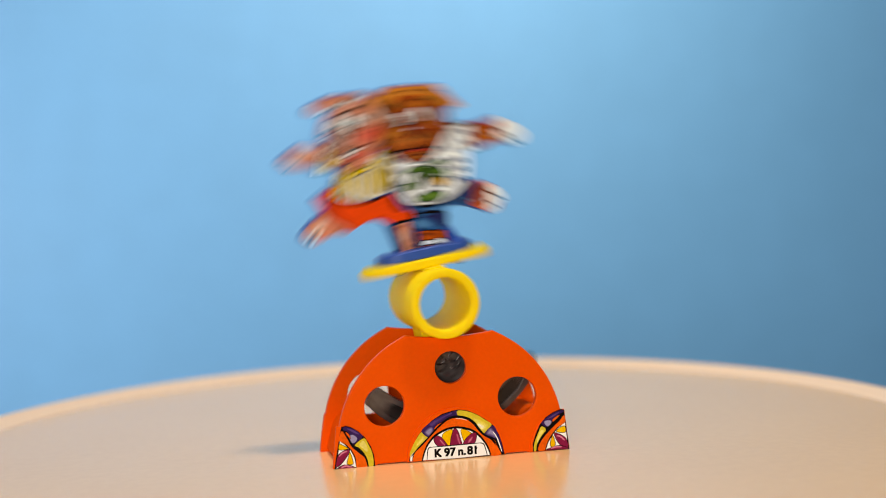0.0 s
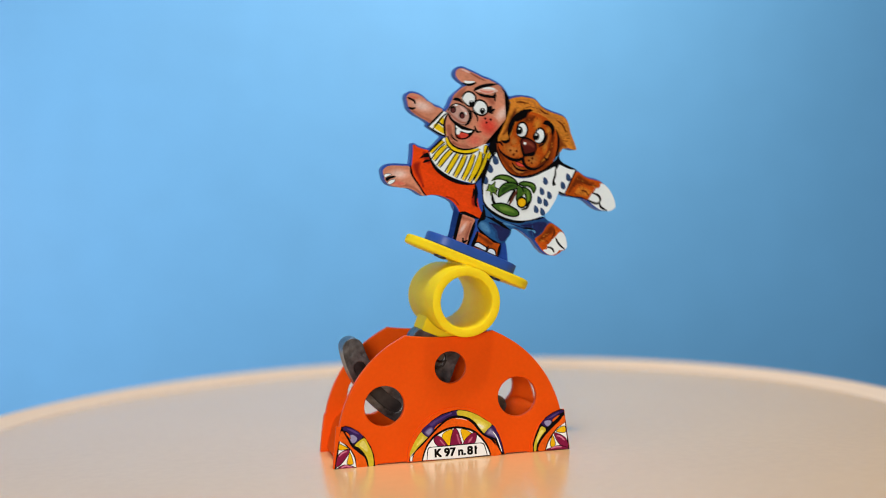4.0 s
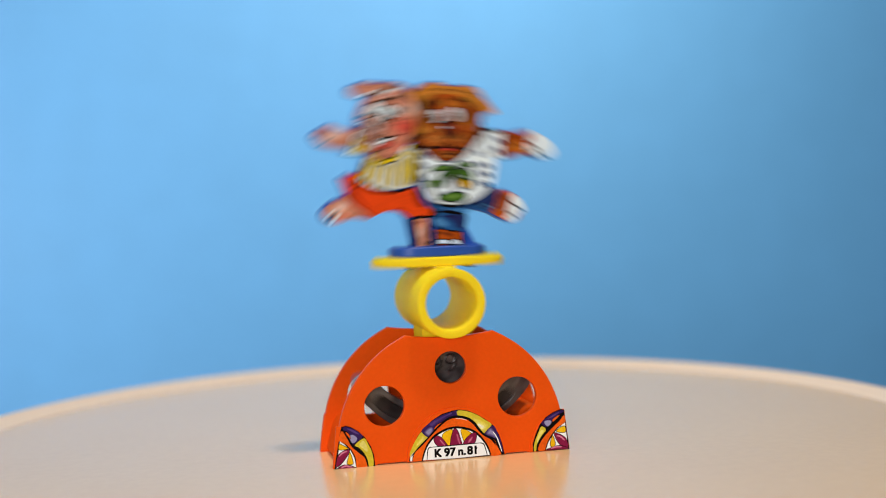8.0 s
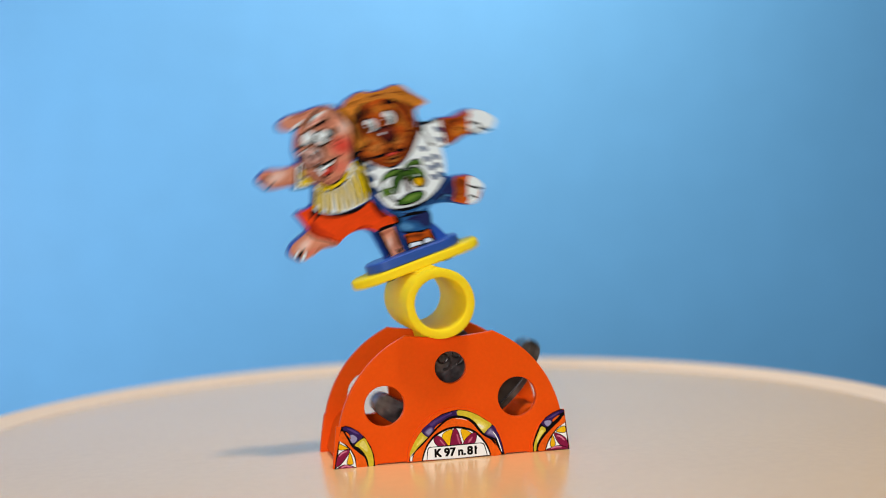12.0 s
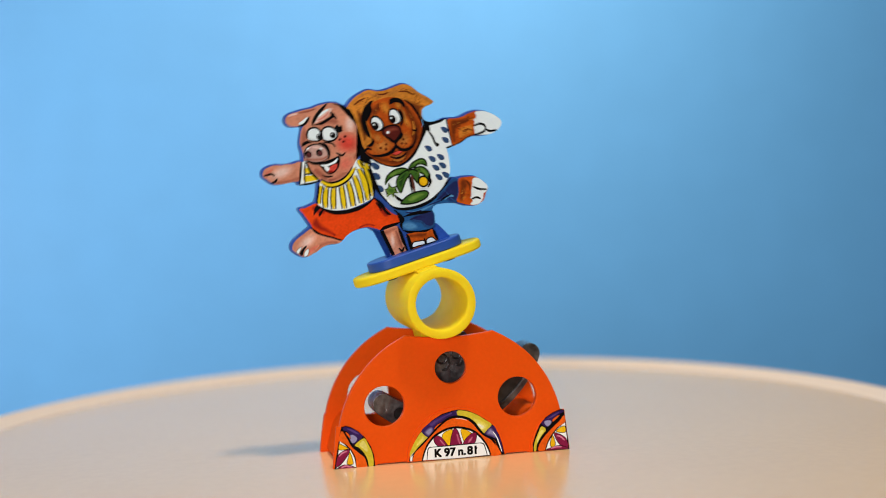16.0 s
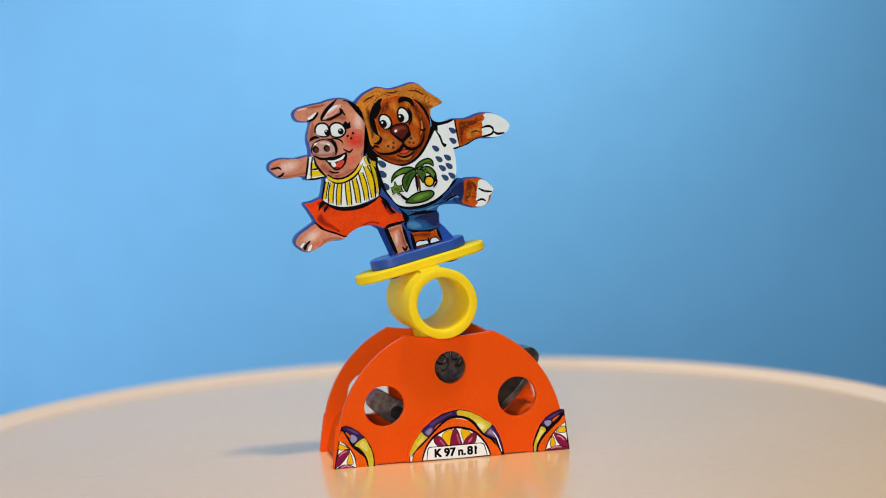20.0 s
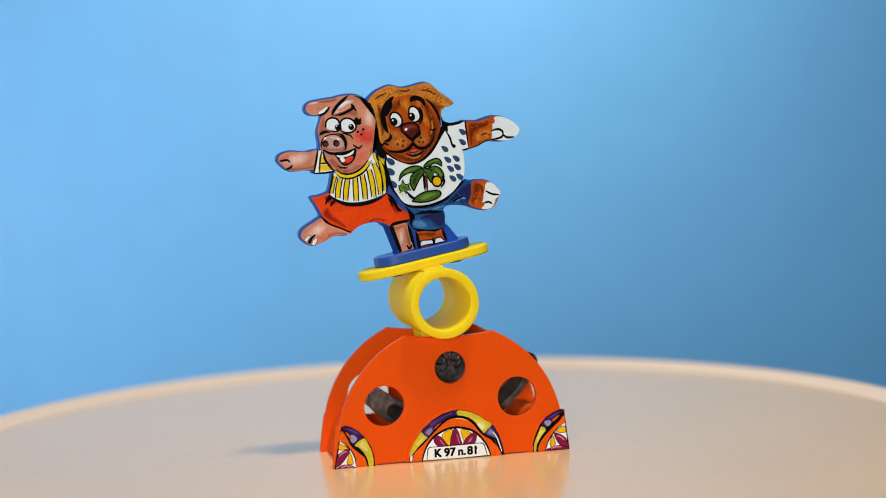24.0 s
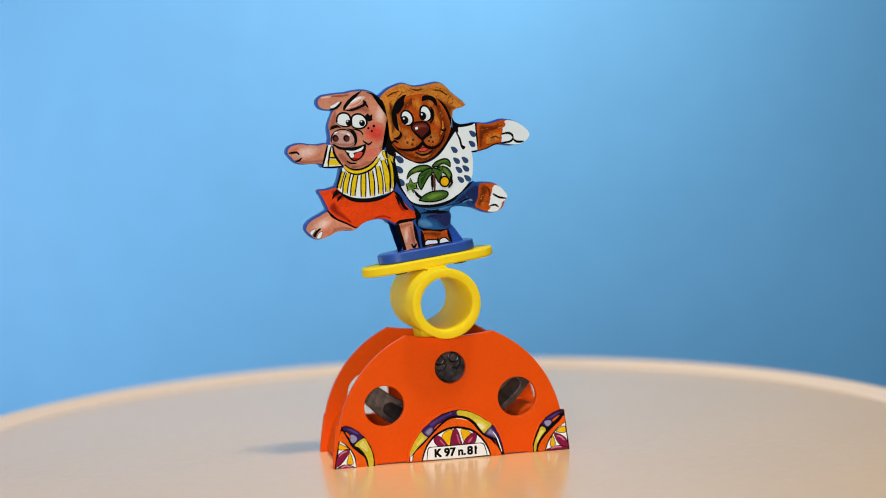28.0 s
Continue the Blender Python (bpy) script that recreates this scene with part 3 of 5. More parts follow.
# ---- the balancing toy ----
def counterweight(parent):
    """A cast anchor: two tapering arms on an arc below the tube, held by a broad stem."""
    c0, tip = -4.7, 36.0

    def half_width(a):
        s = min(1.0, abs(a + 90) / (90 - tip))
        return 2.4 - 0.5 * s * s

    def at(a, q):
        q += 0.7 * max(0.0, (a + 90) / (90 - tip)) ** 2
        return (q * math.cos(radians(a)), c0 + q * math.sin(radians(a)))

    def along(a0, a1, n, side):
        return [at(a0 + (a1 - a0) * i / n, 17.1 + side * half_width(a0 + (a1 - a0) * i / n)) for i in range(n + 1)]

    a_r, a_l = -tip, -180 + tip
    r = half_width(a_r)
    stem = math.degrees(math.asin(4.9 / 14.8))
    outline = along(a_l, a_r, 44, 1)
    outline += arc(*at(a_r, 17.1), r, a_r, a_r + 180, 10)[1:-1]
    outline += along(a_r, -90 + stem, 16, -1)
    outline += [(4.7, -14.5), (4.6, -11.0), (4.7, -9.4), (4.6, -8.4), (4.1, -7.4), (3.0, -7.0), (-3.0, -7.0), (-4.1, -7.4), (-4.6, -8.4), (-4.7, -9.4), (-4.6, -11.0), (-4.7, -14.5)]
    outline += along(-90 - stem, a_l, 16, -1)
    outline += arc(*at(a_l, 17.1), r, a_l + 180, a_l + 360, 10)[1:-1]
    slots = []
    for lo, hi in ((-tip - 44, -tip - 12), (-180 + tip + 12, -180 + tip + 44)):
        q = 1.15
        span = [lo + (hi - lo) * i / 10 for i in range(11)]
        slots.append([at(a, 17.1 + q) for a in span] + arc(*at(hi, 17.1), q, hi, hi + 180, 6)[1:-1]
                     + [at(a, 17.1 - q) for a in span[::-1]] + arc(*at(lo, 17.1), q, lo + 180, lo + 360, 6)[1:-1])
    w = part("counterweight", slab(outline, -1.6, 3.2, slots), METAL, parent, "grey cast-metal anchor-shaped counterweight", bevel=0.6 * MM, segments=3)
    for loop in slots:
        part("slot_floor", slab(grown(loop, 0.1), -1.15, 2.75), METAL_DARK, w)
    for sx in (-1, 1):
        curl = lathe([(0.85 + 0.2 * math.cos(radians(a)), 0.2 * math.sin(radians(a))) for a in range(0, 360, 45)], 20, "y")
        bmesh.ops.translate(curl, verts=curl.verts, vec=(sx * 1.35 * MM, -1.6 * MM, -10.6 * MM))
        part("curl", curl, METAL_DARK, w)
        part("tail", slab([(sx * 1.35 + x, z) for x, z in ((0.85, -10.7), (1.35, -10.7), (1.2, -12.0), (0.2, -12.9), (-0.7, -12.7), (-0.6, -12.3), (0.1, -12.4), (0.8, -11.8))], -1.8, -1.55), METAL_DARK, w, bevel=0.08 * MM)
    return w


def balancing_toy():
    b = new("balancing_toy")
    tagged(b, "rocking toy of two cartoon animals on a yellow plank and tube", "balancing toy")
    tube = [(4.53, -9.4), (4.62, -9.58), (4.8, -9.67), (5.8, -9.67), (5.98, -9.58), (6.06, -9.4), (6.06, 9.4), (5.98, 9.58), (5.8, 9.67), (4.8, 9.67), (4.62, 9.58), (4.53, 9.4)]
    t = part("tube", lathe(tube, 96, "y"), YELLOW, b)
    lug = [(-3.6, -7.4), (3.6, -7.4)] + arc(0, 0, 5.5, -48, -132, 10)
    part("lug", slab(lug, -1.8, 5.2), YELLOW, t, bevel=0.3 * MM)
    p = part("plank", prism(stadium(11.96, 4.6, 14), 6.1, 7.8), YELLOW, b, bevel=0.45 * MM, segments=3)
    for sx in (-1, 1):
        peg = lathe([(0.01, 5.72), (0.95, 5.72), (1.15, 5.85), (1.15, 6.12), (0.01, 6.12)], 20)
        bmesh.ops.translate(peg, verts=peg.verts, vec=(sx * 5.4 * MM, -1.6 * MM, 0))
        part("peg", peg, PEG, p, "dark snap-in peg")
    part("saddle", prism([(-1.7, -6.5), (1.7, -6.5), (1.7, 6.5), (-1.7, 6.5)], 5.5, 6.2), YELLOW, t)
    counterweight(b)
    base = part("figure_base", prism(stadium(8.75, 3.8, 12), 7.81, 9.6), BLUE, b, bevel=0.3 * MM, segments=2)
    front = -1.0
    d = Drawing(front)
    pig(d)
    pig_body = d.body
    pig_ob = d
    e = Drawing(front - d.count * d.step)
    dog(e)
    edge = union_outline(pig_body + e.body, 0.2)
    board = part("cutout_board", slab(edge, front, front + 2.0), BLUE, b, "blue plastic board cut round the two animals", bevel=0.12 * MM, segments=1)
    board.location = (-0.2 * MM, 0, 0.12 * MM)
    pig_print = pig_ob.finish("pig_print", board, "printed pig in a striped shirt and red shorts")
    dog_print = e.finish("dog_print", board, "printed brown dog in a white palm-tree shirt")
    for ob in (pig_print, dog_print):
        ob.location = (0.17 * MM, 0, -0.12 * MM)
    return b


def pig(d):
    d.patch('blue', 0, 1, [(-6.11, 15.29), (-4.62, 14.54), (-0.94, 14.21), (5.21, 12.5), (5.76, 11.65), (6.43, 10.36), (6.94, 9.31), (-5.03, 9.02), (-4.2, 10.36), (-3.95, 11.94), (-4.1, 13.61)])
    d.blob('skin', 0, 1, [(-14.66, 37.82), (-13.91, 38.46), (-12.7, 38.51), (-11.19, 38.5), (-9.69, 38.39), (-8.06, 38.45), (-8.6, 36.97), (-10.67, 36.3), (-12.44, 36.07), (-13.88, 36.37), (-14.57, 36.91)])
    d.blob('skin', 0, 1, [(-11.96, 35.97), (-12.51, 34.89), (-13.17, 33.74), (-13.53, 32.62), (-13.5, 31.42), (-13.78, 30.18), (-13.36, 28.9), (-12.8, 27.37), (-12.15, 26.23), (-11.09, 25.5), (-9.83, 25.22), (-8.57, 25.35), (-7.23, 25.86), (-5.99, 26.8), (-4.8, 27.96), (-3.83, 29.06), (-3.16, 30.22), (-2.81, 31.76), (-2.76, 33.36), (-3.03, 34.92), (-3.58, 36.14), (-4.36, 37.2), (-5.5, 38.03), (-6.85, 38.41), (-8.25, 38.49), (-9.72, 38.29), (-11, 37.07)])
    d.airbrush('skin', 'paleskin', -4.07, 33.93, 1.01, 1.82, -20)
    d.soft('skin', 'skin_dark', 0.3, [(-12.58, 35.01), (-11.93, 35.67), (-11.94, 34.28), (-12.49, 33.2), (-13.31, 32.67), (-13.36, 33.38)])
    d.soft('skin', 'skin_dark', 0.4, [(-3.83, 29.06), (-4.8, 27.96), (-5.99, 26.8), (-7.23, 25.86), (-8.57, 25.35), (-9.81, 25.32), (-10.95, 25.67), (-9.27, 25.9), (-7.68, 26.56), (-6.23, 27.56), (-4.69, 28.94), (-3.71, 30.54)])
    d.soft('skin', 'skin_dark', 0.3, [(-9.26, 35.81), (-8.1, 35.57), (-6.82, 35.81), (-5.98, 35.03), (-6.5, 34.54), (-7.8, 35.11), (-9.03, 35.06)])
    d.airbrush('skin', 'cheek2', -5.59, 30.84, 2.12, 1.72, -20)
    d.airbrush('skin', 'cheek', -7.06, 27.53, 1.52, 1.21, 20)
    d.soft('skin', 'skin_dark', 0.2, [(-12.77, 27.97), (-12.04, 26.71), (-10.91, 25.86), (-11.27, 26.94), (-11.98, 28.3)])
    d.stroke('skin_dark', 0.22, [(-12.14, 38.29), (-10.77, 38.11), (-9.16, 38.08)])
    d.stroke('paleskin', 0.2, [(-13.97, 38.22), (-13.15, 38.26), (-12.36, 38.19)])
    d.stroke('ink', 0.47, [(-6, 38.08), (-5, 37.53), (-4.08, 36.64), (-3.34, 35.39), (-2.91, 34.09), (-2.74, 32.55), (-2.89, 30.97), (-3.34, 29.66), (-4.06, 28.5), (-4.99, 27.59)])
    d.stroke('white', 0.42, [(-12.67, 36.42), (-11.83, 36.54), (-10.91, 37.05)])
    d.stroke('ink', 0.29, [(-12.85, 36.06), (-11.82, 36.14), (-11.11, 36.59), (-10.6, 37.08)])
    d.blob('paleskin', 0, 0, [(-10.21, 36.11), (-9.03, 36.86), (-7.67, 37.48), (-6.65, 37.47), (-6.42, 37.12), (-7.28, 36.5), (-8.62, 35.98), (-9.89, 35.74)])
    d.soft('paleskin', 'cheek', 0.2, [(-9.39, 36.14), (-8.08, 36.56), (-7.07, 36.96), (-7.52, 36.35), (-8.62, 35.98)])
    d.stroke('white', 0.26, [(-9.07, 36.67), (-7.95, 37.14), (-6.99, 37.34)])
    d.stroke('ink', 0.42, [(-6.73, 38.48), (-7.89, 37.82), (-9.2, 36.99), (-10.23, 36.01), (-10.46, 35.46)])
    d.stroke('ink', 0.32, [(-10.44, 35.56), (-9.16, 35.39), (-7.88, 35.63), (-6.44, 36.13), (-6.78, 36.9)])
    d.stroke('ink', 0.23, [(-6.8, 36.8), (-6.39, 35.92), (-6.11, 35.36)])
    d.blob('white', .42, 0, [(-9.48, 33.96), (-8.94, 34.55), (-8.1, 34.67), (-7.27, 34.3), (-6.73, 33.49), (-6.71, 32.68), (-7.25, 32.09), (-8.12, 31.88), (-8.97, 32.16), (-9.57, 32.68)])
    d.blob('white', .42, 0, [(-12.1, 34.01), (-11.69, 34.92), (-10.91, 35.26), (-10.04, 35.08), (-9.54, 34.57), (-9.43, 33.75), (-9.62, 32.89), (-10.29, 32.63), (-11.16, 32.82), (-11.85, 33.36)])
    d.blob('palewhite', 0, 0, [(-11.95, 33.78), (-11.75, 33.34), (-11.02, 32.99), (-10.25, 32.82), (-10.86, 33.25)])
    d.blob('palewhite', 0, 0, [(-9.43, 32.85), (-8.93, 32.35), (-8.05, 32.16), (-7.29, 32.4), (-8.4, 32.44)])
    d.oval('ink', 0, -10.03, 33.33, 0.46, 0.53, 10)
    d.oval('ink', 0, -7.64, 32.88, 0.51, 0.55, 10)
    d.oval('white', 0, -10.12, 33.60, 0.12, 0.13, 0)
    d.oval('white', 0, -7.73, 33.15, 0.12, 0.13, 0)
    d.blob('ink', 0, 0, [(-6.94, 33.93), (-6.32, 34.4), (-6.24, 33.88), (-5.56, 34.14), (-6.01, 33.54), (-5.68, 33.17), (-6.53, 33.04)])
    d.stroke('ink', 0.38, [(-13.43, 32.6), (-12.96, 32.9), (-12.22, 33.04), (-11.4, 32.67)])
    d.blob('snout', .3, 0, [(-13.22, 31.76), (-12.28, 32.36), (-11.05, 32.4), (-9.95, 31.86), (-9.3, 30.72), (-9.56, 29.58), (-10.37, 29.15), (-11.77, 29.25), (-12.96, 29.81), (-13.58, 30.64)])
    d.soft('snout', 'skin_dark', 0.25, [(-13.43, 30.41), (-12.64, 29.84), (-11.53, 29.4), (-10.32, 29.34), (-9.61, 29.79), (-10.65, 29.71), (-12, 30)])
    d.soft('snout', 'paleskin', 0.2, [(-11.76, 31.95), (-10.58, 31.8), (-10.01, 31.18), (-10.69, 31.32)])
    d.stroke('ink', 0.36, [(-10.45, 32.37), (-9.64, 31.9), (-9.23, 31.01), (-9.28, 29.92), (-9.66, 29.1)])
    d.stroke('ink', 0.19, [(-9.48, 32.16), (-8.55, 31.77), (-8.03, 31.36), (-7.85, 30.82)])
    d.oval('ink', 0, -12.73, 31.01, 0.57, 0.63, 20)
    d.oval('nostril', 0, -12.65, 30.89, 0.36, 0.44, 20)
    d.oval('ink', 0, -10.83, 30.70, 0.55, 0.61, 20)
    d.oval('nostril', 0, -10.73, 30.59, 0.34, 0.42, 20)
    d.stroke('white', 0.2, [(-12.79, 31.87), (-12.24, 32.05)])
    d.stroke('white', 0.2, [(-10.55, 31.49), (-10.13, 31.1)])
    d.stroke('ink', 0.32, [(-14.33, 30), (-13.32, 29.98), (-12.37, 29.28), (-11.13, 28.91), (-9.63, 28.79), (-8.57, 28.97), (-7.8, 29.2)])
    d.blob('ink', 0, 0, [(-11.54, 28.9), (-10.28, 28.63), (-8.93, 28.74), (-7.92, 29.13), (-7.61, 29.16), (-7.83, 28.2), (-8.45, 27.23), (-9.41, 26.64), (-10.32, 26.63), (-10.9, 27.26), (-11.3, 28.15)])
    d.blob('white', 0, 0, [(-11.29, 28.65), (-10.13, 28.4), (-8.97, 28.55), (-8.09, 28.86), (-8.53, 28.25), (-9.59, 28.08), (-10.7, 28.12)])
    d.blob('cheek2', 0, 0, [(-10.37, 27.35), (-9.63, 27.89), (-8.5, 27.95), (-8.75, 27.3), (-9.56, 26.87), (-10.16, 26.9)])
    d.blob('dark_red', 0, 0, [(-10.39, 27.25), (-9.97, 26.86), (-9.36, 26.83), (-9.81, 27.12)])
    d.blob('white', 0, 0, [(-10.82, 28.05), (-10.12, 27.99), (-10.05, 27.38), (-10.58, 27.29)])
    d.stroke('ink', 0.23, [(-8.07, 29.86), (-7.57, 29.35), (-7.12, 29.06), (-6.43, 29.41)])
    d.stroke('ink', 0.20, [(-11.49, 26.89), (-10.8, 26.34), (-9.83, 26.13)])
    d.oval('ink', 0, -6.70, 31.83, 0.22, 0.20, 20)
    d.oval('ink', 0, -5.68, 32.06, 0.23, 0.22, 20)
    d.oval('ink', 0, -6.21, 31.27, 0.20, 0.20, 20)
    d.blob('skin', 0, 1, [(-21.33, 30.02), (-20.87, 30.71), (-19.82, 30.98), (-18.63, 30.92), (-17.34, 30.45), (-15.98, 30.26), (-14.47, 30.23), (-14.87, 28.92), (-15.37, 27.63), (-15.69, 27.1), (-17.03, 27.4), (-18.41, 27.5), (-19.65, 27.77), (-20.42, 28.33), (-20.86, 29.02), (-21.25, 29.51)])
    d.airbrush('skin', 'paleskin', -18.17, 29.43, 2.22, 1.01, 5)
    d.soft('skin', 'skin_dark', 0.26, [(-19.61, 27.96), (-18.39, 27.59), (-16.72, 27.43), (-15.65, 27.29), (-15.54, 27.77), (-17.14, 27.82), (-18.59, 28.03)])
    d.soft('skin', 'cheek', 0.2, [(-21.05, 29.96), (-20.23, 30.47), (-19.36, 30.39), (-20.06, 29.94), (-20.94, 29.54)])
    d.stroke('ink', 0.27, [(-21.19, 29.79), (-20.5, 29.74), (-19.81, 29.69), (-19.42, 29.21)])
    d.stroke('ink', 0.27, [(-20.35, 28.22), (-19.64, 28.26), (-19.15, 28.65)])
    d.patch('white', 0, 1, [(-14.4, 30.12), (-13.51, 30.03), (-13.44, 29.01), (-13.2, 27.86), (-12.64, 26.74), (-12.21, 25.94), (-13.97, 26.23), (-15.82, 26.53), (-15.19, 27.99)])
    d.blob('yellow', 0, 0, [(-14.14, 29.06), (-13.6, 28.75), (-13.29, 27.88), (-14.43, 28.23)])
    d.blob('yellow', 0, 0, [(-14.56, 27.65), (-12.84, 27.18), (-12.41, 26.39), (-14.77, 26.7)])
    d.stroke('ink', 0.27, [(-14.3, 30.1), (-14.98, 28.45), (-15.84, 26.44)])
    d.stroke('ink', 0.21, [(-13.63, 29.95), (-14.31, 28.3), (-14.86, 26.32)])
    d.stroke('ink', 0.21, [(-14.49, 27.94), (-13.14, 27.65)])
    d.stroke('ink', 0.24, [(-15.84, 26.44), (-13.99, 26.13), (-12.29, 26.06)])
    d.stroke('ink', 0.29, [(-13.46, 29.81), (-13.38, 28.4), (-12.86, 27.09), (-12.29, 26.06)])
    d.blob('white', 0, 1, [(-12.35, 25.77), (-12.9, 24.69), (-13.35, 23.59), (-13.88, 22.6), (-13.38, 21.68), (-12.17, 20.71), (-10.57, 20.15), (-8.79, 19.85), (-7.14, 19.88), (-5.44, 20.11), (-4.22, 20.45), (-3.68, 21.95), (-3.44, 23.92), (-3.11, 25.87), (-3.43, 26.75), (-4.2, 27.42), (-4.99, 27.59), (-6.03, 26.61), (-7.27, 25.67), (-8.81, 25.2), (-10.46, 25.16), (-11.6, 25.51)])
    d.stroke('ink', 0.21, [(-12.56, 25.22), (-13.39, 23.79), (-13.91, 22.4)])
    d.stroke('ink', 0.21, [(-12.02, 25.1), (-12.85, 23.67), (-13.36, 22.28)])
    d.stroke('yellow', 0.34, [(-12.29, 25.16), (-13.12, 23.73), (-13.64, 22.34)])
    d.stroke('ink', 0.21, [(-11.85, 24.86), (-12.67, 23.03), (-13.13, 21.43)])
    d.stroke('ink', 0.21, [(-11.07, 24.69), (-11.89, 22.86), (-12.36, 21.25)])
    d.stroke('yellow', 0.46, [(-11.46, 24.77), (-12.28, 22.95), (-12.74, 21.34)])
    d.stroke('ink', 0.21, [(-10.61, 24.49), (-11.33, 22.64), (-11.86, 20.74)])
    d.stroke('ink', 0.21, [(-9.83, 24.32), (-10.55, 22.46), (-11.09, 20.57)])
    d.stroke('yellow', 0.46, [(-10.22, 24.4), (-10.94, 22.55), (-11.47, 20.65)])
    d.stroke('ink', 0.21, [(-9.3, 24.4), (-9.66, 22.36), (-10.04, 20.23)])
    d.stroke('ink', 0.21, [(-8.52, 24.23), (-8.88, 22.19), (-9.26, 20.06)])
    d.stroke('yellow', 0.46, [(-8.91, 24.32), (-9.27, 22.28), (-9.65, 20.14)])
    d.stroke('ink', 0.21, [(-8.02, 24.62), (-8.11, 22.42), (-8.41, 20.17)])
    d.stroke('ink', 0.21, [(-7.24, 24.45), (-7.32, 22.25), (-7.63, 19.99)])
    d.stroke('yellow', 0.46, [(-7.63, 24.54), (-7.72, 22.34), (-8.02, 20.08)])
    d.stroke('ink', 0.21, [(-6.65, 25.23), (-6.56, 22.89), (-6.85, 20.23)])
    d.stroke('ink', 0.21, [(-5.87, 25.06), (-5.78, 22.72), (-6.07, 20.05)])
    d.stroke('yellow', 0.46, [(-6.26, 25.15), (-6.17, 22.8), (-6.46, 20.14)])
    d.stroke('ink', 0.21, [(-5.51, 26.09), (-5.15, 23.59), (-5.57, 20.34)])
    d.stroke('ink', 0.21, [(-4.77, 25.93), (-4.4, 23.43), (-4.82, 20.18)])
    d.stroke('yellow', 0.44, [(-5.14, 26.01), (-4.77, 23.51), (-5.2, 20.26)])
    d.stroke('ink', 0.21, [(-4.42, 26.56), (-4.15, 24.08), (-4.57, 20.83)])
    d.stroke('ink', 0.21, [(-3.79, 26.43), (-3.52, 23.94), (-3.94, 20.69)])
    d.stroke('yellow', 0.3, [(-4.1, 26.49), (-3.84, 24.01), (-4.26, 20.76)])
    d.stroke('ink', 0.47, [(-12.38, 26.08), (-11.42, 24.97), (-10, 24.45), (-8.33, 24.59), (-6.75, 25.25), (-5.44, 26.48)])
    d.stroke('yellow', 0.42, [(-12.11, 25.92), (-11.27, 25.14), (-9.95, 24.69), (-8.49, 24.83), (-7.02, 25.41), (-5.78, 26.35)])
    d.stroke('ink', 0.23, [(-11.93, 26.28), (-11.02, 25.38), (-9.87, 25.03), (-8.52, 25.14), (-7.15, 25.74), (-6.01, 26.71)])
    d.stroke('ink', 0.23, [(-12.59, 25.62), (-13.25, 24.06), (-14, 22.53)])
    d.blob('yellow', 0.1, 1, [(-5.05, 27.3), (-4.2, 27.42), (-4.05, 26.28), (-4.65, 25.91)])
    d.blob('yellow', 0.1, 1, [(-3.87, 27.05), (-3.33, 26.73), (-3.31, 25.41), (-3.78, 25.62)])
    d.stroke('ink', 0.26, [(-4.4, 27.47), (-4.29, 26.13)])
    d.stroke('ink', 0.38, [(-3.11, 26.78), (-3.02, 25.35), (-3.31, 23.59), (-3.6, 21.83), (-4.29, 20.16)])
    d.blob('red', 0, 1, [(-17.13, 22.52), (-16.15, 22.4), (-15.13, 22.48), (-14.1, 22.55), (-13.33, 21.47), (-12.12, 20.5), (-10.44, 19.82), (-8.66, 19.52), (-6.79, 19.6), (-5.06, 19.93), (-3.95, 20.29), (-3.33, 19.34), (-2.6, 17.95), (-1.83, 16.76), (-0.61, 15.67), (-0.89, 14.91), (-2.44, 14.96), (-3.72, 14.84), (-4.62, 14.54), (-5.69, 15.3), (-6.81, 15.86), (-8.1, 16.05), (-9.46, 15.96), (-10.79, 15.55), (-11.72, 15.06), (-12.75, 15.9), (-14.12, 16.62), (-15.27, 17.38), (-15.87, 18.33), (-16.08, 19.18), (-16.47, 20.57), (-16.83, 21.65)])
    d.soft('red', 'dark_red', 0.25, [(-15.02, 22.05), (-14.2, 22.07), (-13.05, 20.91), (-13.56, 20.42), (-14.64, 21.06)])
    d.soft('red', 'dark_red', 0.3, [(-15.84, 19.32), (-15.09, 18.15), (-13.72, 17.03), (-12.49, 16.14), (-13.4, 17.56), (-14.53, 18.83), (-14.85, 20.11)])
    d.soft('red', 'dark_red', 0.22, [(-3.73, 19.43), (-3, 18.04), (-2.47, 16.7), (-3.3, 16.69), (-3.83, 18.03)])
    d.soft('red', 'dark_red', 0.2, [(-8.38, 16.21), (-6.74, 16.15), (-5.41, 15.64), (-6.68, 16.44)])
    d.stroke('ink', 0.46, [(-14.21, 22.47), (-13.52, 21.51), (-12.14, 20.4), (-10.65, 19.76), (-8.88, 19.47), (-7.03, 19.46), (-5.3, 19.78), (-3.93, 20.38)])
    d.blob('ink', 0, 0, [(-14.18, 22.17), (-13.71, 21.56), (-14.52, 21.14), (-15.13, 20.67), (-14.84, 21.51)])
    d.stroke('ink', 0.32, [(-13.2, 21.14), (-13.91, 20.7), (-14.33, 20.19)])
    d.blob('ink', 0, 0, [(-4.15, 20.33), (-3.44, 19.77), (-2.92, 18.84), (-2.59, 17.54), (-2.07, 16.61), (-2.84, 16.89), (-3.32, 18.01), (-3.69, 19.11)])
    d.stroke('ink', 0.23, [(-4.02, 19.49), (-3.7, 18.61), (-3.58, 17.77)])
